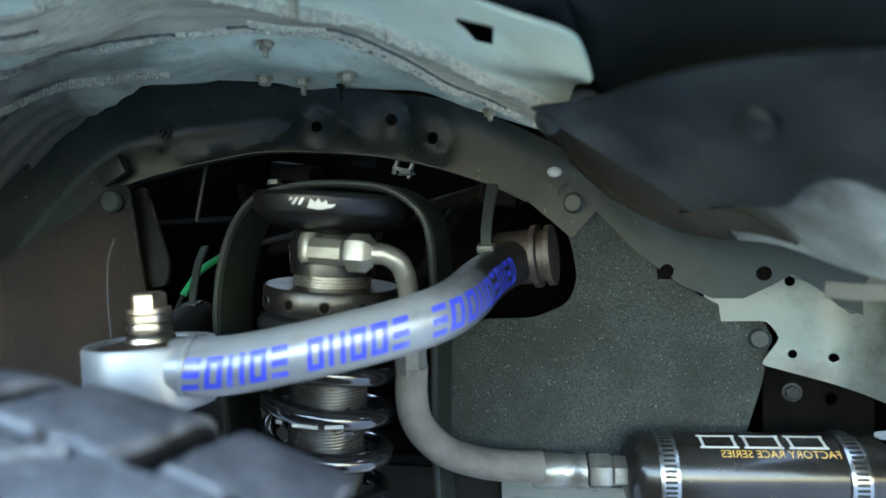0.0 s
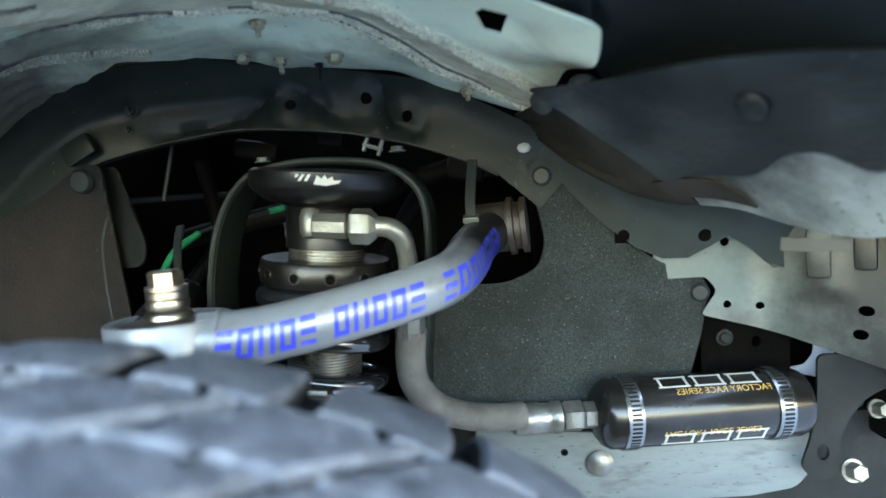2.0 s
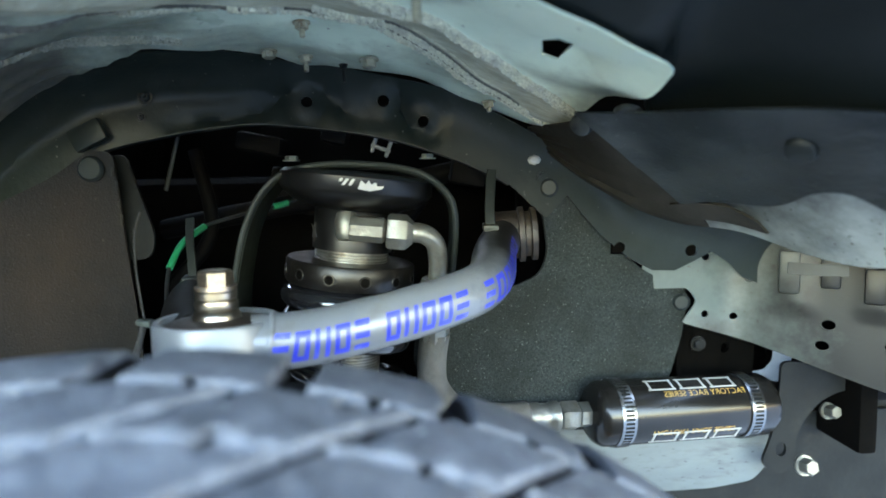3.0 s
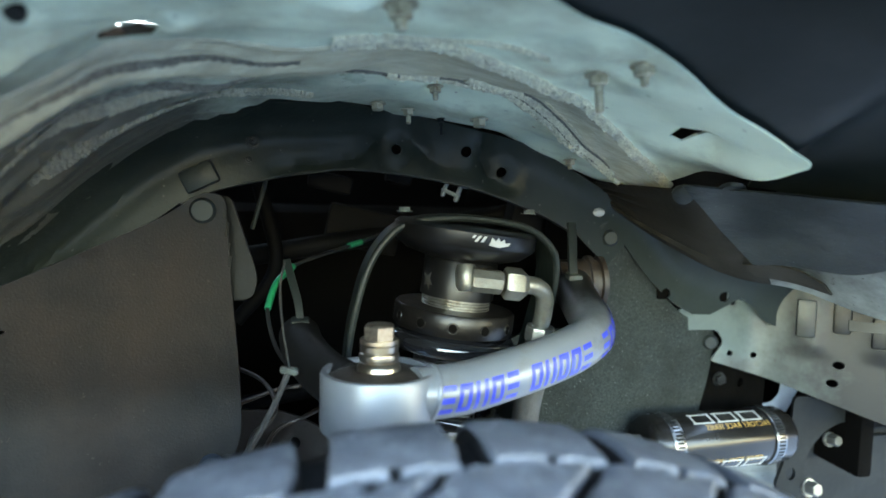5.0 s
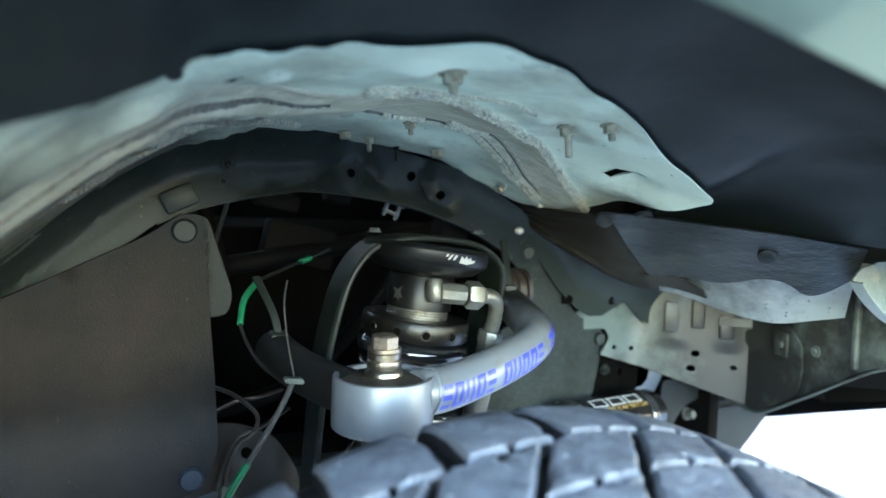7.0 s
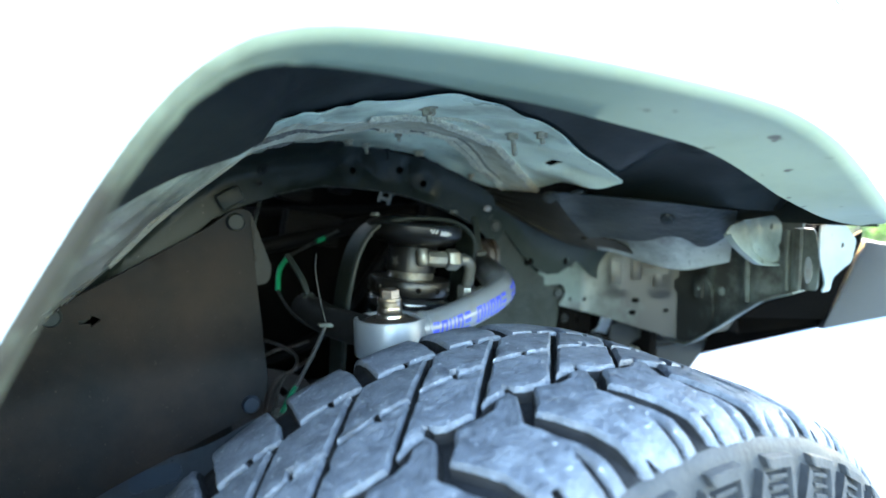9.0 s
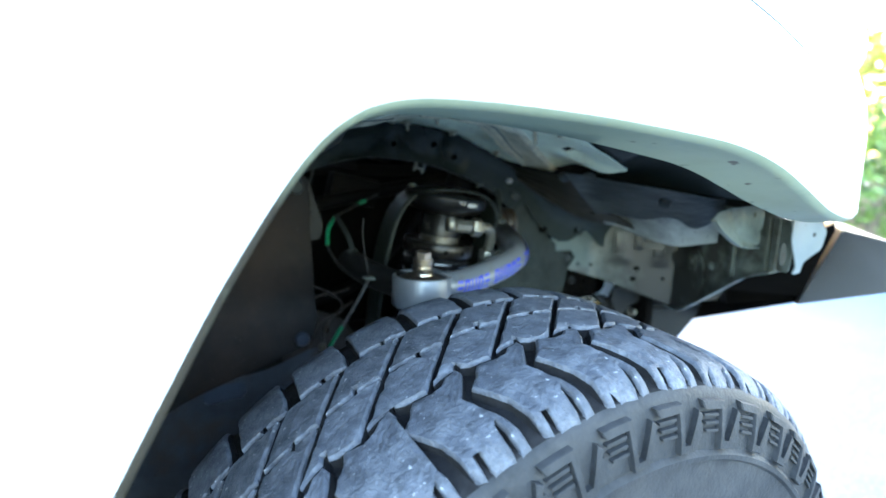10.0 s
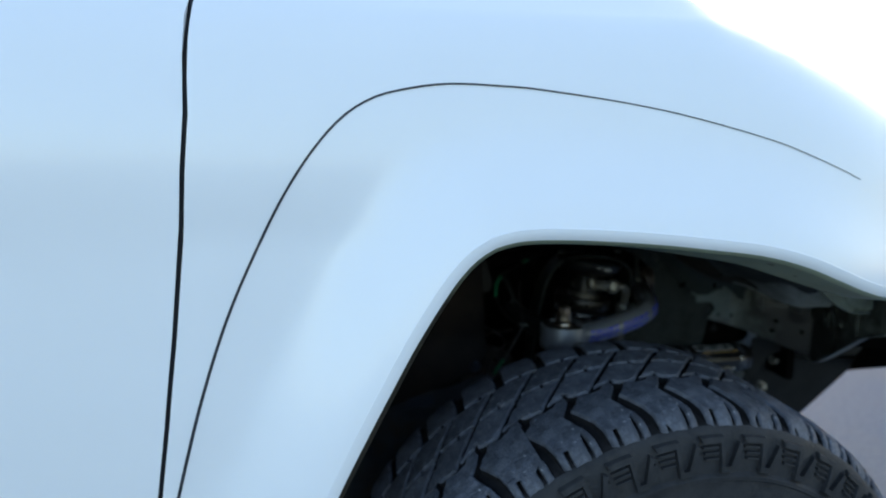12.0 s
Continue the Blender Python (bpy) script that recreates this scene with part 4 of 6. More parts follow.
def liner_at(u, w):
    return wall_at(u, w, 0.0085 + 0.003 * math.sin(u * 55 + w * 30))


part("liner_plate", sheet([(0.392, -0.006), (0.15, -0.006), (0.165, 0.03)] + [(q.x, q.y) for q in WAVE], liner_at, 0.002, step=0.008), M["liner"], liner, "dark blue-grey dusty liner plate with a wavy edge")
part("hanging_tab", strap([(0.245, 0.243, 0.838), (0.262, 0.238, 0.8365), (0.282, 0.229, 0.8365)], 0.009, 0.0015, 8, (0, 0.2, 1)), M["rail"], liner)
for u, w in ((0.145, 0.004), (0.3, 0.014)):
    p = wall_at(u, w, 0.0125)
    clip_head(p, (-0.7, -0.6, -0.6), 0.009, M["liner"], liner)
sealer_patch = sheet([(0.175, 0.062), (0.2, 0.058), (0.225, 0.058), (0.245, 0.064), (0.25, 0.071), (0.22, 0.072), (0.185, 0.072)], lambda u, w: wall_at(u, w, 0.0075), 0.002, step=0.006)
part("sealer_patch", sealer_patch, M["step"], liner, "rough seam sealer patch")

# ---- splash flap behind, fibre shield in front ----
flap = thing("splash_flap", "black rubber splash flap behind the wheel, brown sheen put in its colour", "splash flap", (-0.31, 0.34, 0.924))
FLAP_Y = [(-0.75, 0.17), (-0.6, 0.24), (-0.5, 0.3), (-0.42, 0.328), (-0.34, 0.342), (-0.26, 0.345)]


def flap_at(x, z):
    return (x, smooth_table(FLAP_Y, x, 0.03) - 0.35 * max(0, 0.76 - z) ** 1.2 + 0.008 * math.sin((z - 0.6) * 9), z)


flap_out = [(-0.309, 0.94), (-0.29, 0.938), (-0.286, 0.86), (-0.279, 0.78), (-0.276, 0.72), (-0.29, 0.69), (-0.374, 0.665), (-0.46, 0.645), (-0.54, 0.62), (-0.64, 0.59), (-0.72, 0.58), (-0.72, 0.72), (-0.6, 0.79), (-0.502, 0.84), (-0.417, 0.88), (-0.34, 0.918)]
part("flap_sheet", shifted(sheet(rounded(flap_out, 0.012, 3), flap_at, 0.003, [[(-0.476, 0.8225), (-0.476, 0.8265), (-0.465, 0.8265), (-0.465, 0.831), (-0.455, 0.824), (-0.465, 0.817), (-0.465, 0.8205)]], step=0.018, flip=1), flap.location), M["flap"], flap)


def flap_rivet(x, z, r=0.011):
    x0, y, z0 = flap_at(x, z)
    bm = lathe([(0, 0.003), (r * 0.8, 0.0026), (r, 0), (r, -0.002), (0, -0.002)], frame_of((x0, y - 0.0035, z0), (0, -1, 0)), 22)
    part("rivet", shifted(bm, flap.location), M["blue_grey"] if z < 0.8 else M["rivet"], flap, "bluish plastic rivet" if z < 0.8 else "grey plastic rivet")


for x, z in ((-0.308, 0.924), (-0.5, 0.835), (-0.3, 0.7)):
    flap_rivet(x, z)


for x, z, ln in ((-0.289, 0.921, 0.008), (-0.287, 0.908, 0.012), (-0.286, 0.893, 0.006), (-0.285, 0.88, 0.01)):
    q = flap_at(x, z)
    part("scuff", shifted(box(0.0025, 0.0008, ln, Matrix.Translation((q[0] - 0.001, q[1] - 0.0034, q[2])) @ Matrix.Rotation(0.12, 4, "Y"), 0.0003), flap.location), M["step"], flap, "pale worn scuff")


def flap_tab():
    def lift(x, z):
        return (x, 0.362 - 0.1 * (x + 0.29), z)
    return sheet(rounded([(-0.305, 0.935), (-0.288, 0.938), (-0.264, 0.865), (-0.268, 0.845), (-0.286, 0.842), (-0.305, 0.85)], 0.008), lift, 0.003, step=0.01)


part("tab", shifted(flap_tab(), flap.location), M["dark_grey"], flap, "rounded grey mounting tab")

shield = thing("fibre_shield", "grey pressed fibre splash shield beside the shock", "splash shield", (0.1, 0.44, 0.8))


def shield_at(x, z):
    return (x, 0.412 + 0.22 * max(0.0, x - 0.07) + 0.01 * math.sin((z - 0.68) * 12), z)


shield_out = [(0.089, 0.915), (0.1, 0.92), (0.12, 0.915), (0.135, 0.9), (0.155, 0.872), (0.178, 0.838), (0.213, 0.81), (0.25, 0.793), (0.26, 0.79), (0.267, 0.778), (0.263, 0.762), (0.257, 0.735), (0.24, 0.69), (0.225, 0.68), (0.135, 0.668), (0.0, 0.672), (-0.02, 0.69), (-0.038, 0.728), (-0.03, 0.78), (0.016, 0.8), (0.064, 0.8), (0.095, 0.812), (0.104, 0.835), (0.1, 0.86)]
part("shield_sheet", shifted(sheet(rounded(shield_out, 0.01, 3), shield_at, 0.004, step=0.014, flip=1), shield.location), M["mat"], shield)
for x, z in ((0.103, 0.901), (0.256, 0.774)):
    bm = lathe([(0, 0.003), (0.007, 0.0028), (0.0095, 0), (0.0095, -0.002), (0, -0.002)], frame_of((x, shield_at(x, z)[1] - 0.004, z), (-0.2, -1, 0)), 22)
    part("rivet", shifted(bm, shield.location), M["rivet"], shield, "grey plastic rivet")

# ---- radiator support bracket ----
support = thing("radiator_support", "grey-green primed radiator support bracket with holes", "body bracket", (0.3, 0.45, 0.76), kind="structure")
SUP = [(0.2, 0.456), (0.281, 0.455), (0.315, 0.456), (0.35, 0.425), (0.386, 0.395), (0.425, 0.365), (0.47, 0.33), (0.52, 0.28)]


def support_at(u, z):
    y = smooth_table(SUP, u, 0.012)
    ribs = 0.005 * max(0.0, math.sin(u * 110)) * (1 if 0.33 < u < 0.45 and z > 0.77 else 0)
    return (u, y - ribs, z)


sup_out = [(0.255, 0.752), (0.33, 0.73), (0.37, 0.715), (0.41, 0.7), (0.44, 0.69), (0.5, 0.71), (0.52, 0.76), (0.52, 0.92), (0.4, 0.94), (0.3, 0.9), (0.272, 0.858), (0.262, 0.845), (0.235, 0.825), (0.21, 0.815), (0.22, 0.79), (0.262, 0.79), (0.272, 0.775)]
SUP_HOLES = [(0.281, 0.761, 0.004), (0.312, 0.758, 0.004), (0.281, 0.824, 0.0045), (0.382, 0.758, 0.005), (0.378, 0.736, 0.005), (0.423, 0.741, 0.004)]
part("bracket_sheet", shifted(sheet(rounded(sup_out, 0.005, 2), support_at, 0.002, [circle(x, z, r) for x, z, r in SUP_HOLES], 0.009), support.location), M["green_grey"], support, "grey-green bracket sheet, dirt and shade darkened into one end")
for x, z, w, h in ((0.352, 0.81, 0.02, 0.045), (0.382, 0.815, 0.018, 0.04), (0.41, 0.8, 0.02, 0.035)):
    q = support_at(x, z)
    part("pressed_rib", shifted(box(w, 0.005, h, Matrix.Translation((x, q[1] - 0.001, z)) @ Matrix.Rotation(-0.6, 4, "Z"), 0.004, segs=2), support.location), M["green_grey"], support)
for x, z, r in ((0.292, 0.835, 0.011), (0.318, 0.838, 0.014), (0.325, 0.802, 0.006)):
    q = support_at(x, z)
    part("spot_weld", shifted(lathe([(r * 0.7, 0.0), (r * 0.8, 0.0012), (r * 0.92, 0.0012), (r, 0.0)], frame_of((q[0], q[1] - 0.0003, q[2]), (0, -1, 0)), 20), support.location), M["green_grey"], support)


def rail_at(u, z):
    """u: metres outwards along the rail's face, from the radiator support to the fender's front end."""
    return (0.44 - 0.3 * u + 0.006 * math.sin(u * 60) * (1 if z > 0.78 else 0), 0.34 - u, z)


rail_out = [(-0.055, 0.69), (0.0, 0.69), (0.03, 0.7), (0.1, 0.742), (0.16, 0.78), (0.2, 0.802), (0.26, 0.824), (0.262, 0.925), (0.0, 0.925), (-0.055, 0.8)]
part("rail_face", shifted(sheet(rounded(rail_out, 0.008, 2), rail_at, 0.003, [circle(0.015, 0.87, 0.005)], 0.014), support.location), M["rail"], support)
part("rail_flange", shifted(strap([rail_at(u, z - 0.003) for u, z in ((-0.055, 0.69), (0.0, 0.69), (0.03, 0.7), (0.1, 0.742), (0.16, 0.78), (0.2, 0.802), (0.26, 0.824))], 0.022, 0.003, across=(-0.96, -0.29, 0)), support.location), M["rail_light"], support, "worn pale flange")
for u in (0.165, 0.235):
    part("rib", shifted(strap([rail_at(u, z) for z in (0.79 + (u - 0.165) * 0.4, 0.83, 0.87, 0.9)], 0.008, 0.012, 10, (-0.29, -0.96, 0)), support.location), M["rail"], support)
part("post", shifted(strap([rail_at(0.266, z) for z in (0.825, 0.86, 0.905)], 0.016, 0.02, 10, (-0.29, -0.96, 0)), support.location), M["rail_light"], support)
part("slot_plate", shifted(sheet(rounded([(0.262, 0.825), (0.298, 0.829), (0.3, 0.87), (0.292, 0.905), (0.262, 0.905)], 0.006), lambda u, z: Vector(rail_at(u, z)) + Vector((-0.006, 0, 0)), 0.002, [circle(0.283, 0.853, 0.008, 16, 0.017)], 0.008), support.location), M["rail_light"], support, "slotted end plate")
part("gusset_plate", shifted(sheet(rounded([(-0.055, 0.69), (0.0, 0.69), (0.03, 0.7), (0.08, 0.735), (0.09, 0.8), (0.06, 0.82), (-0.02, 0.8), (-0.055, 0.75)], 0.02, 5), lambda u, z: Vector(rail_at(u, z)) + Vector((-0.008, -0.002, 0)), 0.003, [circle(-0.05, 0.731, 0.005), circle(-0.02, 0.755, 0.004), circle(-0.02, 0.715, 0.004)], 0.01), support.location), M["rail"], support, "bolted gusset plate")
part("square_tab", shifted(box(0.004, 0.024, 0.03, Matrix.Translation(rail_at(0.057, 0.794)) @ Matrix.Rotation(-0.29, 4, "Z") @ Matrix.Translation((-0.01, 0, 0)), 0.001), support.location), M["rail"], support)
for u, z in ((0.11, 0.797), (0.057, 0.794)):
    p = Vector(rail_at(u, z)) + Vector((-0.01, 0, 0))
    bm = lathe([(0, 0.005), (0.003, 0.005), (0.004, 0.004), (0.004, 0.002), (0.007, 0.002), (0.007, 0), (0, 0)], frame_of(p, (-0.96, 0.29, 0)), 16)
    part("bolt", shifted(bm, support.location), M["rail_light"], support)

# pressed dish and hook at the fender's front end
dish = thing("fender_brace", "pale primed pressed brace at the fender's front end", "brace", (0.25, 0.05, 0.88), kind="structure")


def brace_at(x, z):
    x = x + 0.019
    r = math.hypot((x - 0.349), (z - 0.94))
    return (x, 0.088 + 0.3 * (x - 0.28) ** 2 + 0.35 * (0.92 - z) ** 1.0 * 0.15 + 0.004 * math.exp(-((r - 0.085) / 0.003) ** 2) + 0.003 * math.exp(-((r - 0.06) / 0.003) ** 2), z)


brace_out = [(0.21, 0.9), (0.22, 0.912), (0.251, 0.9185), (0.303, 0.922), (0.318, 0.91), (0.317, 0.863), (0.308, 0.859), (0.27, 0.862), (0.24, 0.877)]
part("brace_sheet", shifted(sheet(rounded(brace_out, 0.008), brace_at, 0.0015, [circle(0.296, 0.908, 0.003, 8, 0.005)], 0.006), dish.location), M["brace"], dish)
part("brace_flange", shifted(strap([Vector(brace_at(x, z)) + Vector((0, -0.005, 0)) for x, z in ((0.209, 0.901), (0.222, 0.889), (0.24, 0.8765), (0.27, 0.8615), (0.308, 0.858))], 0.012, 0.0018, 30, (0, 1, 0)), dish.location), M["brace"], dish, "rolled lower flange")

hook = thing("fender_bracket", "white painted bent bracket hook at the fender tip", "bracket", (0.34, 0.0, 0.87), kind="structure")


def hook_mesh():
    def lift(x, z):
        return (x, 0.034 - 8 * (x - 0.35) ** 2, z)
    return sheet(rounded([(0.31, 0.912), (0.372, 0.912), (0.386, 0.892), (0.382, 0.864), (0.357, 0.844), (0.354, 0.829), (0.335, 0.828), (0.344, 0.838), (0.335, 0.855), (0.312, 0.884)], 0.005), lift, 0.002, [circle(0.37, 0.885, 0.002, 8, 0.004)], 0.006)


part("hook_sheet", shifted(hook_mesh(), hook.location), M["hook"], hook)

# ---- bumper ----
bumper = thing("front_bumper", "dark grey steel off-road front bumper", "bumper", (0.55, 0.2, 0.8))


def solid(points, faces, bevel=0.004):
    bm = bmesh.new()
    vs = [bm.verts.new(p) for p in points]
    for f in faces:
        bm.faces.new([vs[i] for i in f])
    bmesh.ops.recalc_face_normals(bm, faces=bm.faces[:])
    if bevel:
        bmesh.ops.bevel(bm, geom=bm.edges[:], offset=bevel, segments=2, affect="EDGES")
    return bm


CUBE = [(0, 1, 2, 3), (4, 7, 6, 5), (0, 4, 5, 1), (1, 5, 6, 2), (2, 6, 7, 3), (3, 7, 4, 0)]
WING = [(0.488, 0.125, 0.748), (0.55, 0.015, 0.792), (0.56, 0.019, 0.866), (0.536, 0.097, 0.878), (1.0, 0.55, 0.62), (0.86, 0.27, 0.75), (0.86, 0.27, 0.83), (1.0, 0.55, 0.87)]
wing = solid(WING, [(0, 3, 1), (3, 2, 1), (0, 1, 5, 4), (1, 2, 6, 5), (2, 3, 7, 6), (3, 0, 4, 7), (4, 5, 6, 7)], 0.0015)
part("wing", shifted(wing, bumper.location), M["bumper"], bumper)
# near-black solids added where only the dark gap behind the hook lies
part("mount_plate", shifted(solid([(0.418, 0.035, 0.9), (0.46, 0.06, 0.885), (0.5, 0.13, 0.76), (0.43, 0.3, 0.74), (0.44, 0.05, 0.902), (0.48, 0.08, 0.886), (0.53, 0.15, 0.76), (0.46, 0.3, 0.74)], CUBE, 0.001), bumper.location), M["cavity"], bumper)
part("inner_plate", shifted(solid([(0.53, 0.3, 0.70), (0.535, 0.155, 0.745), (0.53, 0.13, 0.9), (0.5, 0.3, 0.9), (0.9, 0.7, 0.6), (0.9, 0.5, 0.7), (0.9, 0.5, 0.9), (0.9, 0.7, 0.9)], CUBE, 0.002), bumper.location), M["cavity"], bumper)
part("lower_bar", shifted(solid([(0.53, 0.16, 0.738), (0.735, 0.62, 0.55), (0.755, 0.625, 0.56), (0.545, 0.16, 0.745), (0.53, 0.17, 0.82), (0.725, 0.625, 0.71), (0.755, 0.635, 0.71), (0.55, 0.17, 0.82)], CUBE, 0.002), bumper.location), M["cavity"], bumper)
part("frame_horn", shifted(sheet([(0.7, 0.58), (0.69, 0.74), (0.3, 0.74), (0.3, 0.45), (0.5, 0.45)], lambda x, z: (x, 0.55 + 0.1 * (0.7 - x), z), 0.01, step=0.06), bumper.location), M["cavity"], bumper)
part("fog_lamp", shifted(lathe([(0, 0.012), (0.025, 0.008), (0.036, 0), (0.036, -0.04), (0, -0.04)], frame_of((0.56, 0.3, 0.75), (-0.6, -0.7, 0)), 24), bumper.location), M["blue_grey"], bumper, "blue-grey lamp back")

# ---- upper control arm ----
CUP = Vector((-0.165, 0.21, 0.801))
arm = thing("control_arm", "silver powder-coated tubular upper control arm with blue print", "control arm", CUP)
part("cup", shifted(lathe([(0.041, -0.0235), (0.041, 0.0145), (0.04, 0.0165), (0.0365, 0.0165), (0.0355, 0.015), (0.0355, 0.009), (0.029, 0.007), (0.029, -0.016), (0.0345, -0.019), (0.0345, -0.0235), (0.04, -0.0245), (0.041, -0.0235)], Matrix.Translation(CUP), 56), CUP), M["silver"], arm, "round silver bearing cup")
part("bearing", shifted(lathe([(0.0357, 0.0125), (0.031, 0.0145), (0.022, 0.0165), (0.016, 0.017), (0.016, -0.008), (0.026, -0.014), (0.029, -0.01)], Matrix.Translation(CUP), 40), CUP), M["grime"], arm, "oily brown spherical bearing")
part("spacer", shifted(lathe([(0, 0.0355), (0.0125, 0.0355), (0.0135, 0.0345), (0.0135, 0.0305), (0.0125, 0.0295), (0.0138, 0.0285), (0.0142, 0.026), (0.0138, 0.0235), (0.0125, 0.0225), (0.0142, 0.0215), (0.0155, 0.019), (0.0155, 0.012), (0, 0.012)], Matrix.Translation(CUP), 48), CUP), M["chrome"], arm, "polished oily steel spacer")
rb = 0.0098 / math.cos(math.pi / 6)
part("bolt_head", shifted(lathe([(0, 0.049), (rb * 0.82, 0.049), (rb, 0.0475), (rb, 0.038), (0, 0.038)], Matrix.Translation(CUP) @ Matrix.Rotation(0.35, 4, "Z"), ngon=6), CUP), M["brown_steel"], arm, "worn oily hex bolt head", 30)
part("washer", shifted(lathe([(0, 0.0385), (0.0136, 0.0385), (0.0136, 0.0355), (0, 0.0355)], Matrix.Translation(CUP), 32), CUP), M["brown_steel"], arm)
part("lower_stud", shifted(lathe([(0.0135, -0.012), (0.0135, -0.03), (0.011, -0.032), (0.016, -0.036), (0.016, -0.05), (0.012, -0.052), (0.012, -0.07), (0, -0.07)], Matrix.Translation(CUP), 30), CUP), M["brown_steel"], arm)

TUBE_R = 0.019
FRONT_TUBE = [(-0.14, 0.2, 0.8018), (-0.1063, 0.2104, 0.8019), (-0.0705, 0.2228, 0.8065), (-0.0373, 0.2352, 0.8122), (-0.0064, 0.2504, 0.8183), (0.0187, 0.2699, 0.8253), (0.0301, 0.2955, 0.8325), (0.0351, 0.326, 0.8401), (0.0426, 0.3623, 0.847), (0.0532, 0.396, 0.8531)]
TUBE_PATH = spline(FRONT_TUBE, 100)
part("front_tube", shifted(sweep(TUBE_PATH, lambda k: TUBE_R, 100, 32), CUP), M["silver"], arm, "bent silver tube with blue print, shade darkened into its rear end")
part("rear_tube", shifted(sweep([(-0.186, 0.224, 0.8), (-0.2, 0.25, 0.802), (-0.213, 0.285, 0.805), (-0.222, 0.32, 0.809), (-0.226, 0.35, 0.812)], lambda k: TUBE_R * 0.98, 40, 28), CUP), M["arm_grey"], arm, "rear tube, its shade put in a dark grey colour")


def weld_ring():
    """A ripple of weld where the tube meets the cup."""
    bm = bmesh.new()
    pts = []
    path = spline(FRONT_TUBE, 70)
    q, d = path[3], (path[5] - path[1]).normalized()
    u = Vector((0, 0, 1))
    u = (u - d * u.dot(d)).normalized()
    v = d.cross(u)
    n, seg = 72, 8
    loops = []
    for i in range(n):
        a = 2 * math.pi * i / n
        out = u * math.cos(a) + v * math.sin(a)
        c = q + out * (TUBE_R + 0.0005) - d * 0.006 * (1 - math.cos(a)) * 0.6
        r = 0.0013 + 0.0002 * math.sin(i * 2.6)
        loops.append([bm.verts.new(c + out * r * math.cos(2 * math.pi * k / seg) * 0.7 + d * r * 1.6 * math.sin(2 * math.pi * k / seg)) for k in range(seg)])
    for i in range(n):
        a, b = loops[i], loops[(i + 1) % n]
        for k in range(seg):
            bm.faces.new((a[k], a[(k + 1) % seg], b[(k + 1) % seg], b[k]))
    return bm


part("weld", shifted(weld_ring(), CUP), M["silver"], arm, "rippled silver weld bead")


def print_block(s0, wide, high, style, slant=0.18):
    """One printed block on the tube: a slanted shape with a slot, wrapped on its front."""
    bm = bmesh.new()
    n = 70
    path = spline(FRONT_TUBE, 400)
    lens = [0.0]
    for a, b in zip(path, path[1:]):
        lens.append(lens[-1] + (b - a).length)
    frames = rings_along(path, (0, -1, 0))

    def at(s, h):
        i = min(range(len(lens)), key=lambda k: abs(lens[k] - s))
        q, u, v = frames[i]
        a = h / TUBE_R - 0.06
        d = (path[min(i + 1, 400)] - path[max(i - 1, 0)]).normalized()
        up = u.cross(d)
        up = up if up.z > 0 else -up
        return q + d * (s - lens[i]) + (u * math.cos(a) + up * math.sin(a)) * (TUBE_R + 0.0005)

    def quad(a0, a1, h0, h1):
        k = 6
        grid = [[bm.verts.new(at(s0 + (a0 + (a1 - a0) * j / 3) * wide + slant * (h0 + (h1 - h0) * i / k), h0 + (h1 - h0) * i / k)) for j in range(4)] for i in range(k + 1)]
        for i in range(k):
            for j in range(3):
                bm.faces.new((grid[i][j], grid[i][j + 1], grid[i + 1][j + 1], grid[i + 1][j]))

    b, t = -high / 2, high / 2
    bar, leg = high * 0.2, 0.3
    if style == 0:
        quad(0, leg, b, t), quad(1 - leg, 1, b, t)
    elif style == 1:
        quad(0, 1, b, b + bar), quad(0, 1, b + high * 0.4, t - high * 0.4), quad(0, 1, t - bar, t)
    else:
        quad(0, 1, t - bar, t), quad(0, leg, b + bar, t - bar), quad(1 - leg, 1, b + bar, t - bar), quad(0, 1, b, b + bar)
    return bm


for s, pitch, word in ((0.0115, 0.0132, (1, 2, 0, 2, 1)), (0.0865, 0.0128, (2, 0, 2, 2, 1)), (0.1625, 0.0108, (1, 2, 2, 0, 2, 1, 2, 0, 1, 2))):
    for kind_ in word:
        part("print_block", shifted(print_block(s, pitch * 0.76, 0.0205, kind_), CUP), M["blue"], arm, "blue printed shape")
        s += pitch

bush_m = frame_of((0.068, 0.402, 0.856), (1, -0.1, 0.05), (0, 0, 1))
part("bushing", shifted(lathe([(0, -0.03), (0.0235, -0.03), (0.0235, 0.0), (0.027, 0.001), (0.027, 0.006), (0.022, 0.007), (0.022, 0.012), (0.026, 0.013), (0.026, 0.018), (0, 0.018)], bush_m, 36), CUP), M["grime"], arm, "dark pivot bushing")
part("gusset", shifted(strap([(0.036, 0.356, 0.868), (0.036, 0.36, 0.882), (0.038, 0.368, 0.902), (0.04, 0.376, 0.918)], 0.009, 0.004, 12, (1, 0, 0)), CUP), M["arch_mid"], arm, "grey strap on the tube's end")
part("clamp_block", shifted(box(0.014, 0.014, 0.006, Matrix.Translation((0.036, 0.355, 0.8665)) @ Matrix.Rotation(0.2, 4, "X"), 0.002, segs=2), CUP), M["rail_light"], arm)
part("rear_strap", shifted(strap([(-0.225, 0.337, 0.829), (-0.228, 0.345, 0.845), (-0.234, 0.36, 0.862), (-0.24, 0.38, 0.878)], 0.007, 0.003, 12, (1, 0, 0)), CUP), M["arch_mid"], arm, "grey strap on the rear tube")
part("rear_clamp_block", shifted(box(0.016, 0.014, 0.006, Matrix.Translation((-0.225, 0.336, 0.8275)) @ Matrix.Rotation(0.2, 4, "X"), 0.002, segs=2), CUP), M["arch_mid"], arm)
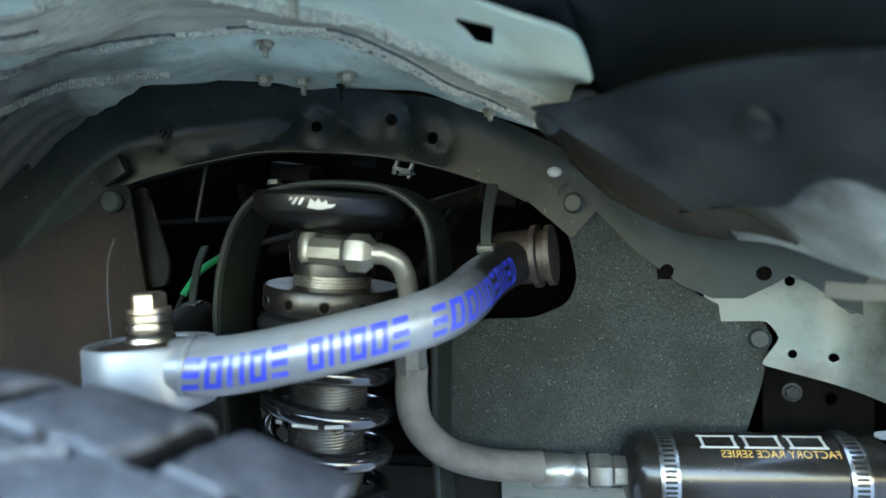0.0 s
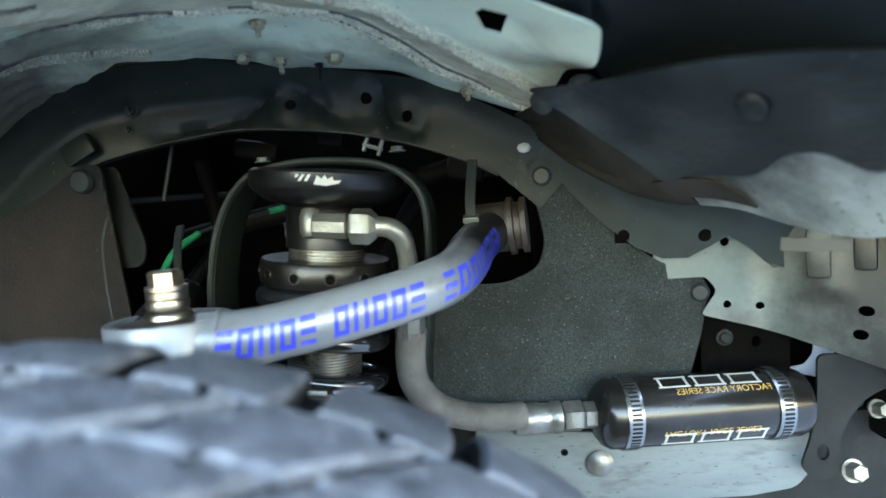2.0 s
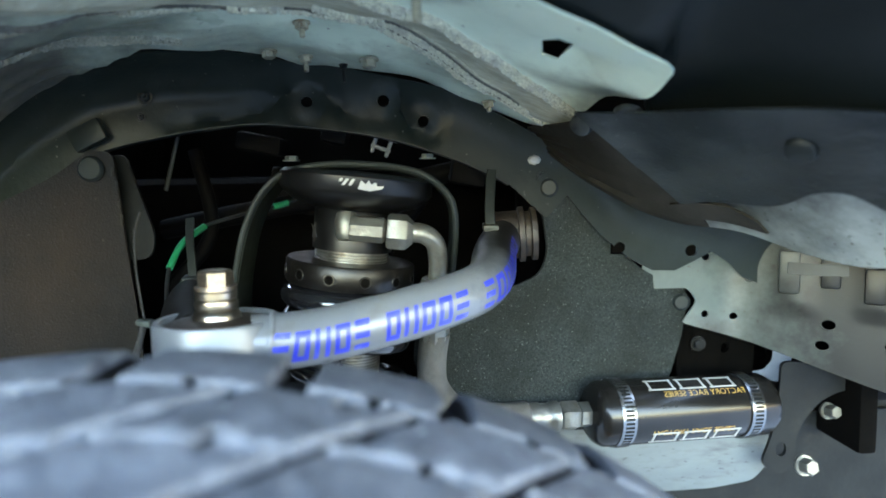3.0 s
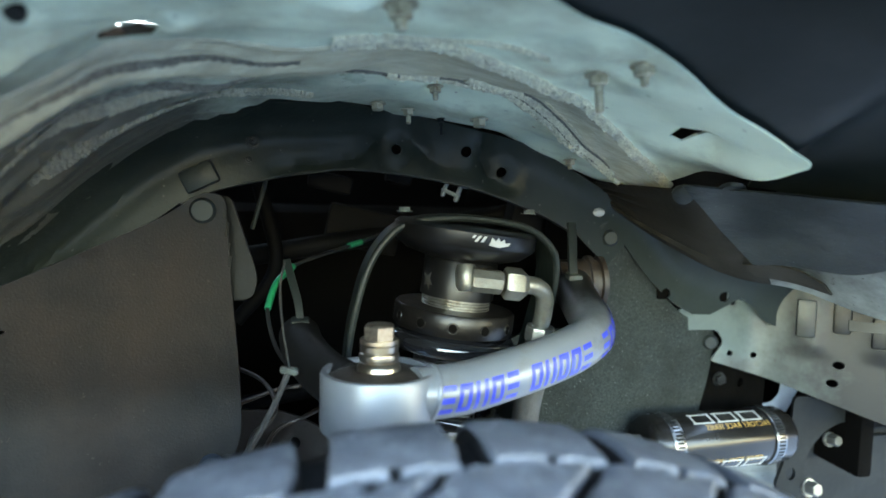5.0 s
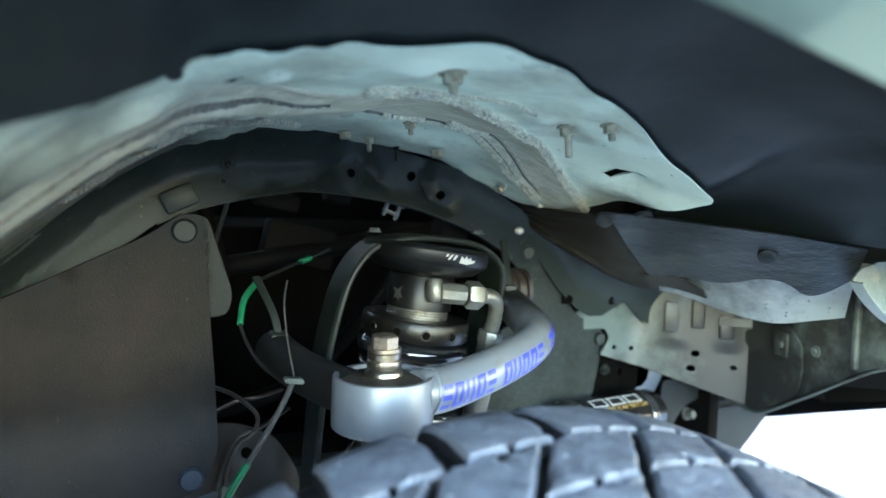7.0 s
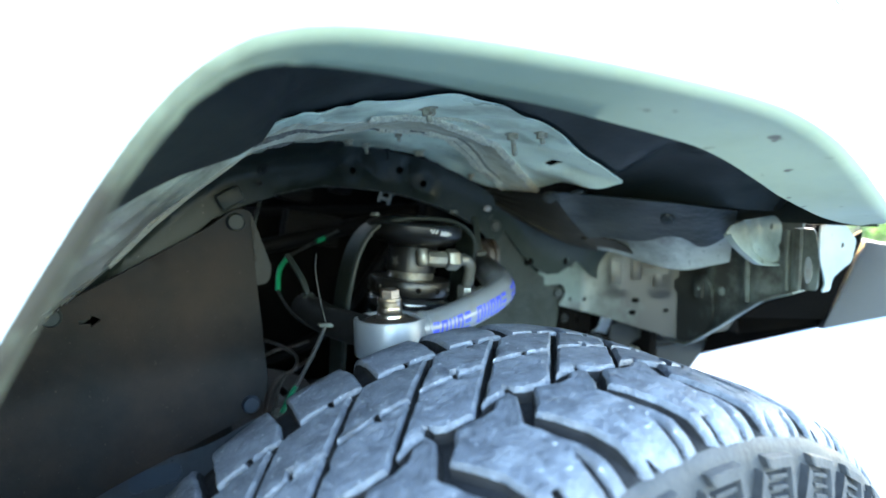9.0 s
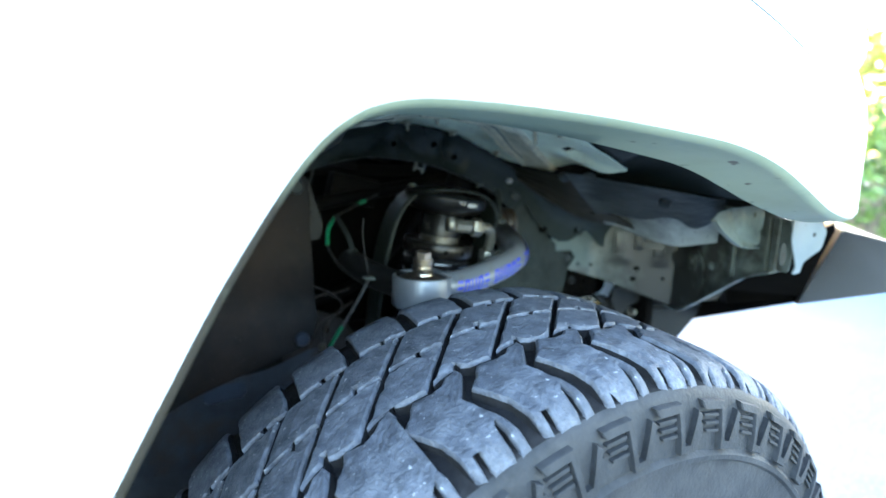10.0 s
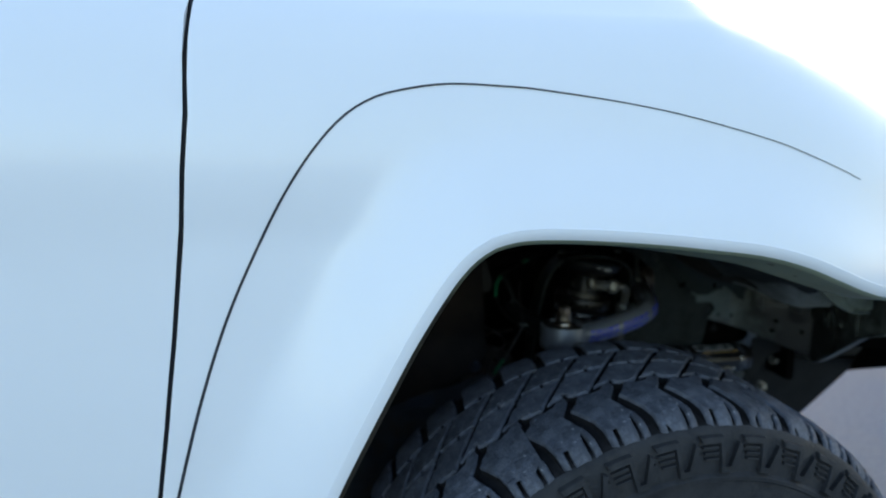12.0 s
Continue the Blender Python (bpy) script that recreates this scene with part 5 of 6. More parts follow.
part("line_tab", shifted(solid([(-0.236, 0.246, 0.806), (-0.222, 0.238, 0.806), (-0.222, 0.25, 0.806), (-0.236, 0.256, 0.806), (-0.236, 0.246, 0.81), (-0.222, 0.238, 0.81), (-0.222, 0.25, 0.81), (-0.236, 0.256, 0.81)], CUBE, 0.001), CUP), M["rail_light"], arm)

# ---- coilover shock ----
AX_TOP, AX_LOW = Vector((-0.081, 0.328, 0.9)), Vector((-0.104, 0.333, 0.69))
shock_axis = (AX_TOP - AX_LOW).normalized()
shock = thing("coilover_shock", "coilover shock with black spring and threaded silver body", "shock absorber", AX_LOW)


def along(z):
    """The point of the shock's axis at height z."""
    return AX_LOW + shock_axis * ((z - AX_LOW.z) / shock_axis.z)


def shock_part(name, profile, material, label="", seg=48, ngon=0, turn=0.0):
    m = frame_of((0, 0, 0), shock_axis)
    bm = lathe([(r, (z - AX_LOW.z) / shock_axis.z) for r, z in profile], m @ Matrix.Rotation(turn, 4, "Z"), seg, ngon=ngon)
    return part(name, bm, material, shock, label)


def thread(z0, z1, r, pitch=0.0025, depth=0.0009):
    out, z = [(0, z0)], z0
    while z < z1:
        out += [(r - depth, z), (r, z + pitch * 0.4), (r, z + pitch * 0.6)]
        z += pitch
    return out + [(r - depth, z1), (0, z1)]


shock_part("body", thread(0.6, 0.862, 0.0315), M["aluminium"], "threaded aluminium shock body")
shock_part("cap", [(0, 0.852), (0.0335, 0.852), (0.0335, 0.884), (0.032, 0.886), (0.0, 0.886)], M["black_metal"], "black cap")


def cap_mark():
    """A small jagged printed mark on the cap."""
    out = Vector((-0.89, -0.45, 0)).normalized()
    side = Vector((0, 0, 1)).cross(out)
    mid = along(0.868) - AX_LOW + out * 0.0345
    bm = bmesh.new()
    star = [mid + side * a + Vector((0, 0, 1)) * h for a, h in ((-0.006, 0.007), (0.0, 0.004), (0.006, 0.008), (0.0035, 0.002), (0.0065, -0.004), (0.003, -0.003), (0.001, -0.008), (-0.0015, -0.003), (-0.006, -0.005), (-0.0025, 0.001))]
    low = [bm.verts.new(p) for p in star]
    high = [bm.verts.new(p + out * 0.0004) for p in star]
    bm.faces.new(high)
    for k in range(10):
        bm.faces.new((low[k], low[(k + 1) % 10], high[(k + 1) % 10], high[k]))
    return bm


part("printed_mark", cap_mark(), M["wire_grey"], shock, "pale printed mark")
shock_part("stem", [(0, 0.886), (0.016, 0.886), (0.016, 0.91), (0, 0.91)], M["black_metal"])
shock_part("top_mount", [(0, 0.884), (0.03, 0.885), (0.052, 0.891), (0.062, 0.899), (0.064, 0.902), (0.064, 0.913), (0.06, 0.916), (0, 0.918)], M["black_metal"], "black top mount plate")
ring = shock_part("preload_collar", [(0.031, 0.823), (0.053, 0.823), (0.0545, 0.825), (0.0545, 0.841), (0.053, 0.843), (0.031, 0.843)], M["collar"], "grimy preload collar with spanner holes")
shock_part("spring_seat", [(0.031, 0.806), (0.056, 0.806), (0.058, 0.809), (0.058, 0.815), (0.055, 0.819), (0.045, 0.823), (0.031, 0.823)], M["gloss_black"])
for i in range(12):
    m = frame_of((0, 0, 0), shock_axis) @ Matrix.Rotation(2 * math.pi * i / 12 + 0.32, 4, "Z") @ Matrix.Translation((0.0535, 0, (0.832 - AX_LOW.z) / shock_axis.z)) @ Matrix.Rotation(radians(90), 4, "Y")
    # near-black disc laid on for the shade inside each hole
    part("spanner_hole", lathe([(0, 0.0013), (0.0036, 0.0013), (0.0038, 0.001), (0.0038, -0.002), (0, -0.002)], m, 14), M["cavity"], shock)
    part("hole_rim", lathe([(0.0036, 0.0008), (0.0038, 0.0016), (0.0046, 0.0016), (0.005, 0.0008)], m, 14), M["collar"], shock)


def coil():
    m = frame_of((0, 0, 0), shock_axis)
    pts = []
    turns, n = 6.8, 160
    for i in range(n + 1):
        a = 2 * math.pi * turns * i / n - 0.315
        z = 0.796 - 0.214 * max(0, i / n - 0.06) / 0.94
        pts.append(m @ Vector((0.0485 * math.cos(a), 0.0485 * math.sin(a), (z - AX_LOW.z) / shock_axis.z)))
    bm = bmesh.new()
    return sweep(pts, 0.0078, n * 2, 14, bm)


part("spring", coil(), M["gloss_black"], shock, "gloss black coil spring")
for zc, wds in ((0.7445, (0.006, 0.02, 0.014)), (0.7105, (0.014,))):
    for k, wd in enumerate(wds):
        m = frame_of((0, 0, 0), shock_axis) @ Matrix.Rotation(radians(-105 + 22 * k), 4, "Z") @ Matrix.Translation((0.0567, 0, (zc - AX_LOW.z) / shock_axis.z))
        part("print_bar", box(0.0006, wd, 0.0028, m, 0.0001), M["white_print"], shock, "white printed bar")


def top_mark(poly):
    """A jagged printed shape wrapped on the top mount's edge, from (angle in degrees, height) pairs."""
    bm = bmesh.new()
    loops = []
    for r in (0.0641, 0.0646):
        loops.append([bm.verts.new(frame_of((0, 0, 0), shock_axis) @ Vector((r * math.cos(radians(a)), r * math.sin(radians(a)), (z - AX_LOW.z) / shock_axis.z))) for a, z in poly])
    bm.faces.new(loops[1])
    for k in range(len(poly)):
        j = (k + 1) % len(poly)
        bm.faces.new((loops[0][k], loops[0][j], loops[1][j], loops[1][k]))
    return bm


for poly in ([(-84, 0.9045), (-76, 0.9035), (-68, 0.9055), (-66, 0.908), (-71, 0.9075), (-72, 0.9105), (-75, 0.9085), (-77, 0.9115), (-79, 0.9085), (-82, 0.911)], [(-95, 0.9065), (-93, 0.9065), (-90, 0.9115), (-92, 0.9115)], [(-90.5, 0.9065), (-88.5, 0.9065), (-86, 0.9115), (-88, 0.9115)], [(-97, 0.909), (-95.5, 0.909), (-94, 0.9115), (-96, 0.9115)]):
    part("print_mark", top_mark(poly), M["white_print"], shock, "white printed mark")

# fittings and hose
hose = thing("shock_hose", "dusty rubber shock hose with zinc fittings", "hose", (-0.05, 0.29, 0.868))
HO = hose.location.copy()
FD = Vector((0.97, 0.02, -0.1)).normalized()
FA = Vector((-0.083, 0.286, 0.872))


def hose_part(name, bm, material, label=""):
    return part(name, shifted(bm, HO), material, hose, label)


hose_part("banjo", lathe([(0, -0.01), (0.0065, -0.01), (0.009, -0.006), (0.0095, 0.006), (0.0075, 0.012), (0, 0.0135)], frame_of(FA + Vector((-0.003, 0.004, 0)), (0, 0.2, 1)), 24), M["zinc"])
hose_part("fitting_body", lathe([(0, 0.0), (0.0095, 0.0), (0.0105, 0.002), (0.0105, 0.026), (0.0085, 0.028), (0, 0.028)], frame_of(FA, FD, (0, 0.3, 1)), ngon=8), M["zinc"])
hose_part("fitting_nut", lathe([(0, 0.029), (0.0125, 0.029), (0.0142, 0.031), (0.0142, 0.044), (0.0125, 0.046), (0.009, 0.05), (0, 0.05)], frame_of(FA, FD, (0, 0.2, 1)), ngon=6), M["zinc"], "zinc hex nut")
hose_part("elbow", sweep([FA + FD * 0.045, FA + FD * 0.058, (-0.016, 0.292, 0.858), (-0.0135, 0.298, 0.843), (-0.0145, 0.304, 0.826)], 0.0078, 24, 16), M["zinc"], "bent zinc elbow")
hose_part("coupling", lathe([(0, 0.0), (0.0125, 0.0), (0.0135, 0.003), (0.0135, 0.012), (0.0125, 0.013), (0.0125, 0.05), (0.0115, 0.054), (0, 0.054)], frame_of((-0.0145, 0.303, 0.828), (-0.06, 0.12, -1)), 8), M["zinc"], "zinc hose coupling")
hose_part("hose_tube", sweep([(-0.0165, 0.309, 0.782), (-0.02, 0.315, 0.755), (-0.018, 0.325, 0.73), (-0.003, 0.34, 0.706), (0.022, 0.355, 0.692), (0.048, 0.366, 0.686), (0.07, 0.375, 0.684)], 0.0125, 44, 18), M["hose"])
RA, RB = Vector((0.142, 0.398, 0.674)), Vector((0.333, 0.43, 0.668))
RD = (RB - RA).normalized()
fm = frame_of(RA, RD, (0, 0, 1))
hose_part("end_ferrule", lathe([(0, -0.082), (0.013, -0.082), (0.0145, -0.08), (0.0145, -0.058), (0.0135, -0.056), (0.0135, -0.047), (0.015, -0.045), (0.015, -0.038), (0, -0.038)], fm, 30), M["zinc"], "crimped zinc ferrule")
hose_part("end_nut", lathe([(0, -0.036), (0.013, -0.036), (0.0148, -0.034), (0.0148, -0.019), (0.013, -0.017), (0, -0.017)], fm, ngon=6), M["zinc"])
hose_part("end_adapter", lathe([(0, -0.017), (0.0115, -0.017), (0.013, -0.0155), (0.013, -0.003), (0, -0.003)], fm, ngon=6), M["zinc"])

# ---- reservoir ----
reservoir = thing("shock_reservoir", "black shock reservoir with gold print and steel clamps", "reservoir", RA)
RL = (RB - RA).length


def res_part(name, profile, material, label="", seg=48):
    return part(name, shifted(lathe(profile, fm, seg), RA), material, reservoir, label)


res_part("body", [(0, -0.006), (0.022, -0.005), (0.029, 0.0), (0.0325, 0.006), (0.0325, RL - 0.006), (0.03, RL), (0, RL)], M["label_black"], "black cylinder")
for a in (0.016, RL - 0.036):
    cl = res_part("clamp", [(0.0325, a), (0.0338, a), (0.0342, a + 0.002), (0.0342, a + 0.013), (0.0338, a + 0.015), (0.0325, a + 0.015)], M["clamp"], "slotted stainless hose clamp")
    for i in range(52):
        m = fm @ Matrix.Rotation(2 * math.pi * i / 52, 4, "Z") @ Matrix.Translation((0.0342, 0, a + 0.0075))
        part("slot", shifted(box(0.0003, 0.0022, 0.009, m), RA), M["dark_grey"], cl)


def wrapped_text(body, size, ang, start, flip):
    """Letters laid round the reservoir."""
    cu = bpy.data.curves.new("txt", "FONT")
    cu.body, cu.size, cu.extrude = body, size, 0.0
    ob = bpy.data.objects.new("txt", cu)
    me = bpy.data.meshes.new_from_object(ob)
    bpy.data.objects.remove(ob)
    bm = bmesh.new()
    bm.from_mesh(me)
    bpy.data.meshes.remove(me)
    bmesh.ops.subdivide_edges(bm, edges=bm.edges[:], cuts=1)
    r = 0.0328
    for v in bm.verts:
        s_, h = v.co.x, v.co.y
        a = ang + (h if not flip else -h) / r
        l = start + (s_ if not flip else -s_)
        v.co = fm @ Vector((r * math.cos(a), r * math.sin(a), l))
    return shifted(bm, RA)


FRONT_A = math.atan2((fm.inverted().to_3x3() @ Vector((0, -1, 0))).y, (fm.inverted().to_3x3() @ Vector((0, -1, 0))).x)
up_a = (fm.inverted().to_3x3() @ Vector((0, 0, 1)))
UP_A = math.atan2(up_a.y, up_a.x)
sgn = 1 if math.sin(UP_A - FRONT_A) > 0 else -1
for base_a, flip in ((0.72, True), (-0.3, False)):
    part("print", wrapped_text("FACTORY RACE SERIES", 0.0088, FRONT_A + sgn * base_a, 0.05 if not flip else 0.155, flip), M["gold"], reservoir, "gold lettering")
for base_a in (1.2, -0.62):
    for k in range(3):
        for h0, hh in ((0.0, 0.0018), (0.0135, 0.0018)):
            m = fm @ Matrix.Rotation(FRONT_A + sgn * (base_a + (h0 - 0.007) / 0.0328), 4, "Z") @ Matrix.Translation((0.0326, 0, 0.065 + 0.034 * k))
            part("print_bar", shifted(box(0.0006, hh, 0.03, m, 0.0001), RA), M["white_print"], reservoir, "white printed bar")
        for dx in (0.0525, 0.0775):
            m = fm @ Matrix.Rotation(FRONT_A + sgn * base_a, 4, "Z") @ Matrix.Translation((0.0326, 0, dx + 0.034 * k))
            part("print_bar", shifted(box(0.0006, 0.0135, 0.0022, m, 0.0001), RA), M["white_print"], reservoir, "white printed bar")

# reservoir bracket
rbk = thing("reservoir_bracket", "dark grey steel reservoir mounting bracket", "bracket", (0.38, 0.44, 0.65))


def bracket_plate():
    def lift(x, z):
        return (x, 0.43 - 0.1 * (x - 0.36), z)
    out = [(0.336, 0.6), (0.346, 0.63), (0.352, 0.66), (0.354, 0.712), (0.375, 0.712), (0.43, 0.695), (0.43, 0.683), (0.412, 0.679), (0.395, 0.669), (0.38, 0.65), (0.371, 0.628), (0.373, 0.606), (0.363, 0.59), (0.348, 0.588)]
    return sheet(rounded(out, 0.008), lift, 0.005, [circle(0.356, 0.616, 0.0055, 14, 0.008)], 0.012)


part("plate", shifted(bracket_plate(), rbk.location), M["dark_grey"], rbk)
for x, z, sc in ((0.407, 0.657, 0.012), (0.383, 0.597, 0.015)):
    bm = lathe([(0, 0.012), (sc * 0.5, 0.012), (sc * 0.58, 0.01), (sc * 0.58, 0.0), (0, 0.0)], frame_of((x, 0.43, z), (0.1, -1, 0.2), (0, 0, 1)), ngon=6)
    lathe([(0, 0), (sc * 0.75, 0), (sc * 0.75, -0.003), (0, -0.003)], frame_of((x, 0.43, z), (0.1, -1, 0.2), (0, 0, 1)), 20, bm)
    part("bolt", shifted(bm, rbk.location), M["zinc"], rbk, "zinc hex bolt")

# ---- shock tower hoop ----
tower = thing("shock_tower", "dark grey steel shock tower hoop", "shock tower", (-0.085, 0.33, 0.7))
HOOP = [(-0.19, 0.36, 0.6), (-0.188, 0.35, 0.7), (-0.184, 0.335, 0.8), (-0.176, 0.33, 0.85), (-0.166, 0.33, 0.882), (-0.152, 0.33, 0.904), (-0.134, 0.33, 0.917), (-0.1, 0.33, 0.9225), (-0.06, 0.33, 0.921), (-0.03, 0.33, 0.9155), (-0.011, 0.331, 0.904), (0.0, 0.333, 0.887), (0.001, 0.342, 0.852), (-0.008, 0.365, 0.78), (-0.018, 0.39, 0.7), (-0.02, 0.4, 0.6)]
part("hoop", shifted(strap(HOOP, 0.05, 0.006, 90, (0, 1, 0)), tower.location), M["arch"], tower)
# lighter edge: wear, and the light catching it put into the colour
part("hoop_edge", shifted(sweep([Vector(p) + Vector((0, -0.026, 0)) for p in HOOP], 0.0026, 90, 8), tower.location), M["arch_mid"], tower, "worn rolled front edge, lit tone put in a lighter grey")
for x in (-0.135, -0.02):
    hex_bolt("nut", (x - tower.location.x, 0.33 - tower.location.y, 0.928 - tower.location.z), (0, 0, 1), 0.0095, tower, M["rail_light"], 0.35, 1.3, 0.0)

# ---- brake line and wires ----
line = thing("brake_line", "bent steel brake line with a brass-coloured end", "brake line", (-0.27, 0.33, 0.69))
LO = line.location.copy()
part("tube", shifted(sweep([(-0.272, 0.328, 0.69), (-0.27, 0.326, 0.71), (-0.262, 0.318, 0.735), (-0.25, 0.312, 0.745), (-0.245, 0.33, 0.756), (-0.262, 0.38, 0.763), (-0.29, 0.42, 0.765)], 0.002, 40, 10), LO), M["steel_line"], line)
part("nut", shifted(lathe([(0, 0.0), (0.006, 0.0), (0.006, 0.008), (0.004, 0.01), (0, 0.01)], frame_of((-0.272, 0.328, 0.683), (0, 0, 1)), ngon=6), LO), M["zinc"], line)
wire = thing("sensor_wire", "thin black sensor wire with green sleeves", "wire", (-0.23, 0.25, 0.82))
WO = wire.location.copy()
part("lower_wire", shifted(sweep([(-0.229, 0.246, 0.809), (-0.236, 0.25, 0.79), (-0.25, 0.256, 0.76), (-0.266, 0.26, 0.732), (-0.28, 0.27, 0.70), (-0.285, 0.28, 0.66)], 0.0023, 40, 10), WO), M["wire_grey"], wire)
part("green_sleeve", shifted(sweep([(-0.262, 0.2585, 0.739), (-0.27, 0.262, 0.724), (-0.277, 0.267, 0.708)], 0.003, 14, 10), WO), M["green_wire"], wire, "green sleeve")
part("upper_wire", shifted(sweep([(-0.229, 0.246, 0.811), (-0.234, 0.25, 0.84), (-0.2365, 0.255, 0.87), (-0.2335, 0.26, 0.8885)], 0.0009, 30, 8), WO), M["wire"], wire)
loop_pts = [(-0.229, 0.29, 0.795), (-0.246, 0.33, 0.808), (-0.256, 0.366, 0.834), (-0.25, 0.385, 0.855), (-0.235, 0.405, 0.87), (-0.205, 0.43, 0.88), (-0.1725, 0.46, 0.8885), (-0.14, 0.475, 0.9)]
part("loop_wire", shifted(sweep(loop_pts, 0.0018, 50, 10), WO), M["wire"], wire)
part("green_sleeve", shifted(sweep([(-0.256, 0.366, 0.834), (-0.25, 0.385, 0.855), (-0.235, 0.405, 0.87)], 0.0032, 16, 10), WO), M["green_wire"], wire, "green sleeve")
part("green_sleeve", shifted(sweep([(-0.18, 0.454, 0.8868), (-0.1725, 0.46, 0.8885), (-0.166, 0.463, 0.8905)], 0.0032, 10, 10), WO), M["green_wire"], wire, "green sleeve")

hard = thing("fuel_line", "pair of thin brown steel hard lines", "pipe", (-0.25, 0.42, 0.7))
part("upper_line", shifted(sweep([(-0.33, 0.42, 0.715), (-0.281, 0.42, 0.731), (-0.25, 0.425, 0.741), (-0.228, 0.42, 0.745), (-0.2, 0.44, 0.745)], 0.002, 24, 8), hard.location), M["copper"], hard)
part("lower_line", shifted(sweep([(-0.275, 0.42, 0.62), (-0.267, 0.42, 0.664), (-0.253, 0.42, 0.698), (-0.225, 0.42, 0.712), (-0.19, 0.45, 0.72)], 0.0024, 24, 8), hard.location), M["copper"], hard)
tape = thing("tape_end", "pale blue torn tape end behind the reservoir", "tape", (0.37, 0.478, 0.68))
part("strip", shifted(sheet(rounded([(0.338, 0.683), (0.365, 0.687), (0.372, 0.7), (0.373, 0.715), (0.39, 0.71), (0.378, 0.675)], 0.004), lambda x, z: (x, 0.478 + 0.01 * math.sin((x - 0.34) * 90), z), 0.0008, step=0.006), tape.location), M["tape"], tape)

# ---- frame rail below ----
rail = thing("frame_rail", "dirty bluish grey steel frame rail", "frame rail", (-0.2, 0.5, 0.6), kind="structure")
part("hanger", shifted(sheet(rounded([(-0.31, 0.58), (-0.17, 0.58), (-0.18, 0.65), (-0.205, 0.69), (-0.245, 0.705), (-0.28, 0.712), (-0.31, 0.715)], 0.012), lambda x, z: (x, 0.452 - 0.25 * max(0.0, 0.68 - z) + 0.006 * math.sin(x * 70), z), 0.004, [circle(-0.235, 0.672, 0.006)], 0.012), rail.location), M["frame_dirt"], rail, "rust-brown dirty frame hanger")
part("upright", shifted(sheet(rounded([(0.258, 0.6), (0.345, 0.6), (0.352, 0.742), (0.3, 0.762), (0.262, 0.765)], 0.008), lambda x, z: (x, 0.482 + 0.004 * math.sin(x * 160), z), 0.004, [circle(0.318, 0.715, 0.006), circle(0.282, 0.66, 0.007)], 0.012), rail.location), M["cavity"], rail, "dark upright frame bracket with holes")
hex_bolt("bolt", (0.285 - rail.location.x, 0.478 - rail.location.y, 0.722 - rail.location.z), (0, -1, 0), 0.011, rail, M["dark_grey"], 0.5, 1.35, 0.0)
BEAM = [(-0.9, 0.49), (0.51, 0.49), (0.64, 0.608), (0.665, 0.65), (-0.9, 0.65)]
part("beam", shifted(solid([(x, 0.47, z) for x, z in BEAM] + [(x, 0.57, z) for x, z in BEAM], [(4, 3, 2, 1, 0), (5, 6, 7, 8, 9)] + [(k, (k + 1) % 5, 5 + (k + 1) % 5, 5 + k) for k in range(5)], 0.008), rail.location), M["dark_grey"], rail)

# pale bracket sheet below the reservoir
under = thing("frame_bracket", "pale dusty steel bracket sheet on the frame", "bracket", (0.2, 0.46, 0.6), kind="structure")


def under_sheet():
    def lift(x, z):
        return (x, 0.462 + 0.3 * max(0, 0.58 - z), z)
    out = [(0.02, 0.64), (0.19, 0.63), (0.36, 0.625), (0.362, 0.59), (0.345, 0.565), (0.3, 0.556), (0.2, 0.552), (0.02, 0.55)]
    return sheet(rounded(out, 0.008), lift, 0.003, [circle(0.112, 0.612, 0.004)], 0.016)


part("sheet", shifted(under_sheet(), under.location), M["ledge_dirty"], under)
part("bolt", shifted(lathe([(0, 0.004), (0.008, 0.004), (0.011, 0.002), (0.014, 0), (0, 0)], frame_of((0.148, 0.458, 0.6), (0, -1, 0)), 24), under.location), M["zinc"], under)

sill = thing("cab_mount", "dirty bluish steel cab mount below the splash flap", "cab mount", (-0.42, 0.3, 0.62), kind="structure")


def sill_at(x, w):
    k = max(0.0, w)
    return (x, 0.345 - 0.1 * k / 0.2 - 0.06 * (k / 0.2) ** 2 + 0.1 * max(0, -0.35 - x), 0.68 - 0.27 * (-0.27 - x) - 0.6 * k + 0.004 * math.sin(x * 40))


part("top_sheet", shifted(sheet(rounded([(-0.72, 0.0), (-0.27, 0.0), (-0.24, 0.05), (-0.25, 0.2), (-0.72, 0.2)], 0.02), sill_at, 0.003, [], 0.02), sill.location), M["sill"], sill)
# recess laid on as a patch, its shade in the darker colour
part("recess", shifted(sheet(rounded([(-0.438, 0.012), (-0.382, 0.012), (-0.382, 0.04), (-0.438, 0.04)], 0.012), lambda x, w: Vector(sill_at(x, w)) + Vector((0, -0.003, 0.002)), 0.004, [], 0.012), sill.location), M["blue_grey"], sill, "oval recess drawn as a darker blue-grey patch for its shade")

# ---- wheel ----
WHEEL = Vector((-0.1503, -0.0286, 0.4269))
TREAD_R = 0.4085
wheel = thing("wheel_with_tyre", "dusty all-terrain tyre on a dark rim", "wheel", WHEEL)
wheel.rotation_euler = (radians(4.05), 0, radians(7.26))
Y_AXIS = Matrix.Rotation(radians(-90), 4, "X")
# how far the tyre falls away from its crown, by the distance across it (outwards negative)
FALL = [(-0.158, 0.12), (-0.1545, 0.08), (-0.15, 0.061), (-0.143, 0.04), (-0.136, 0.018), (-0.12, 0.006), (-0.08, 0.0), (-0.03, 0.0), (0.03, 0.0), (0.08, 0.001), (0.105, 0.005), (0.12, 0.012), (0.13, 0.03)]


def crown(a):
    return TREAD_R - smooth_table(FALL, a, 0.004)


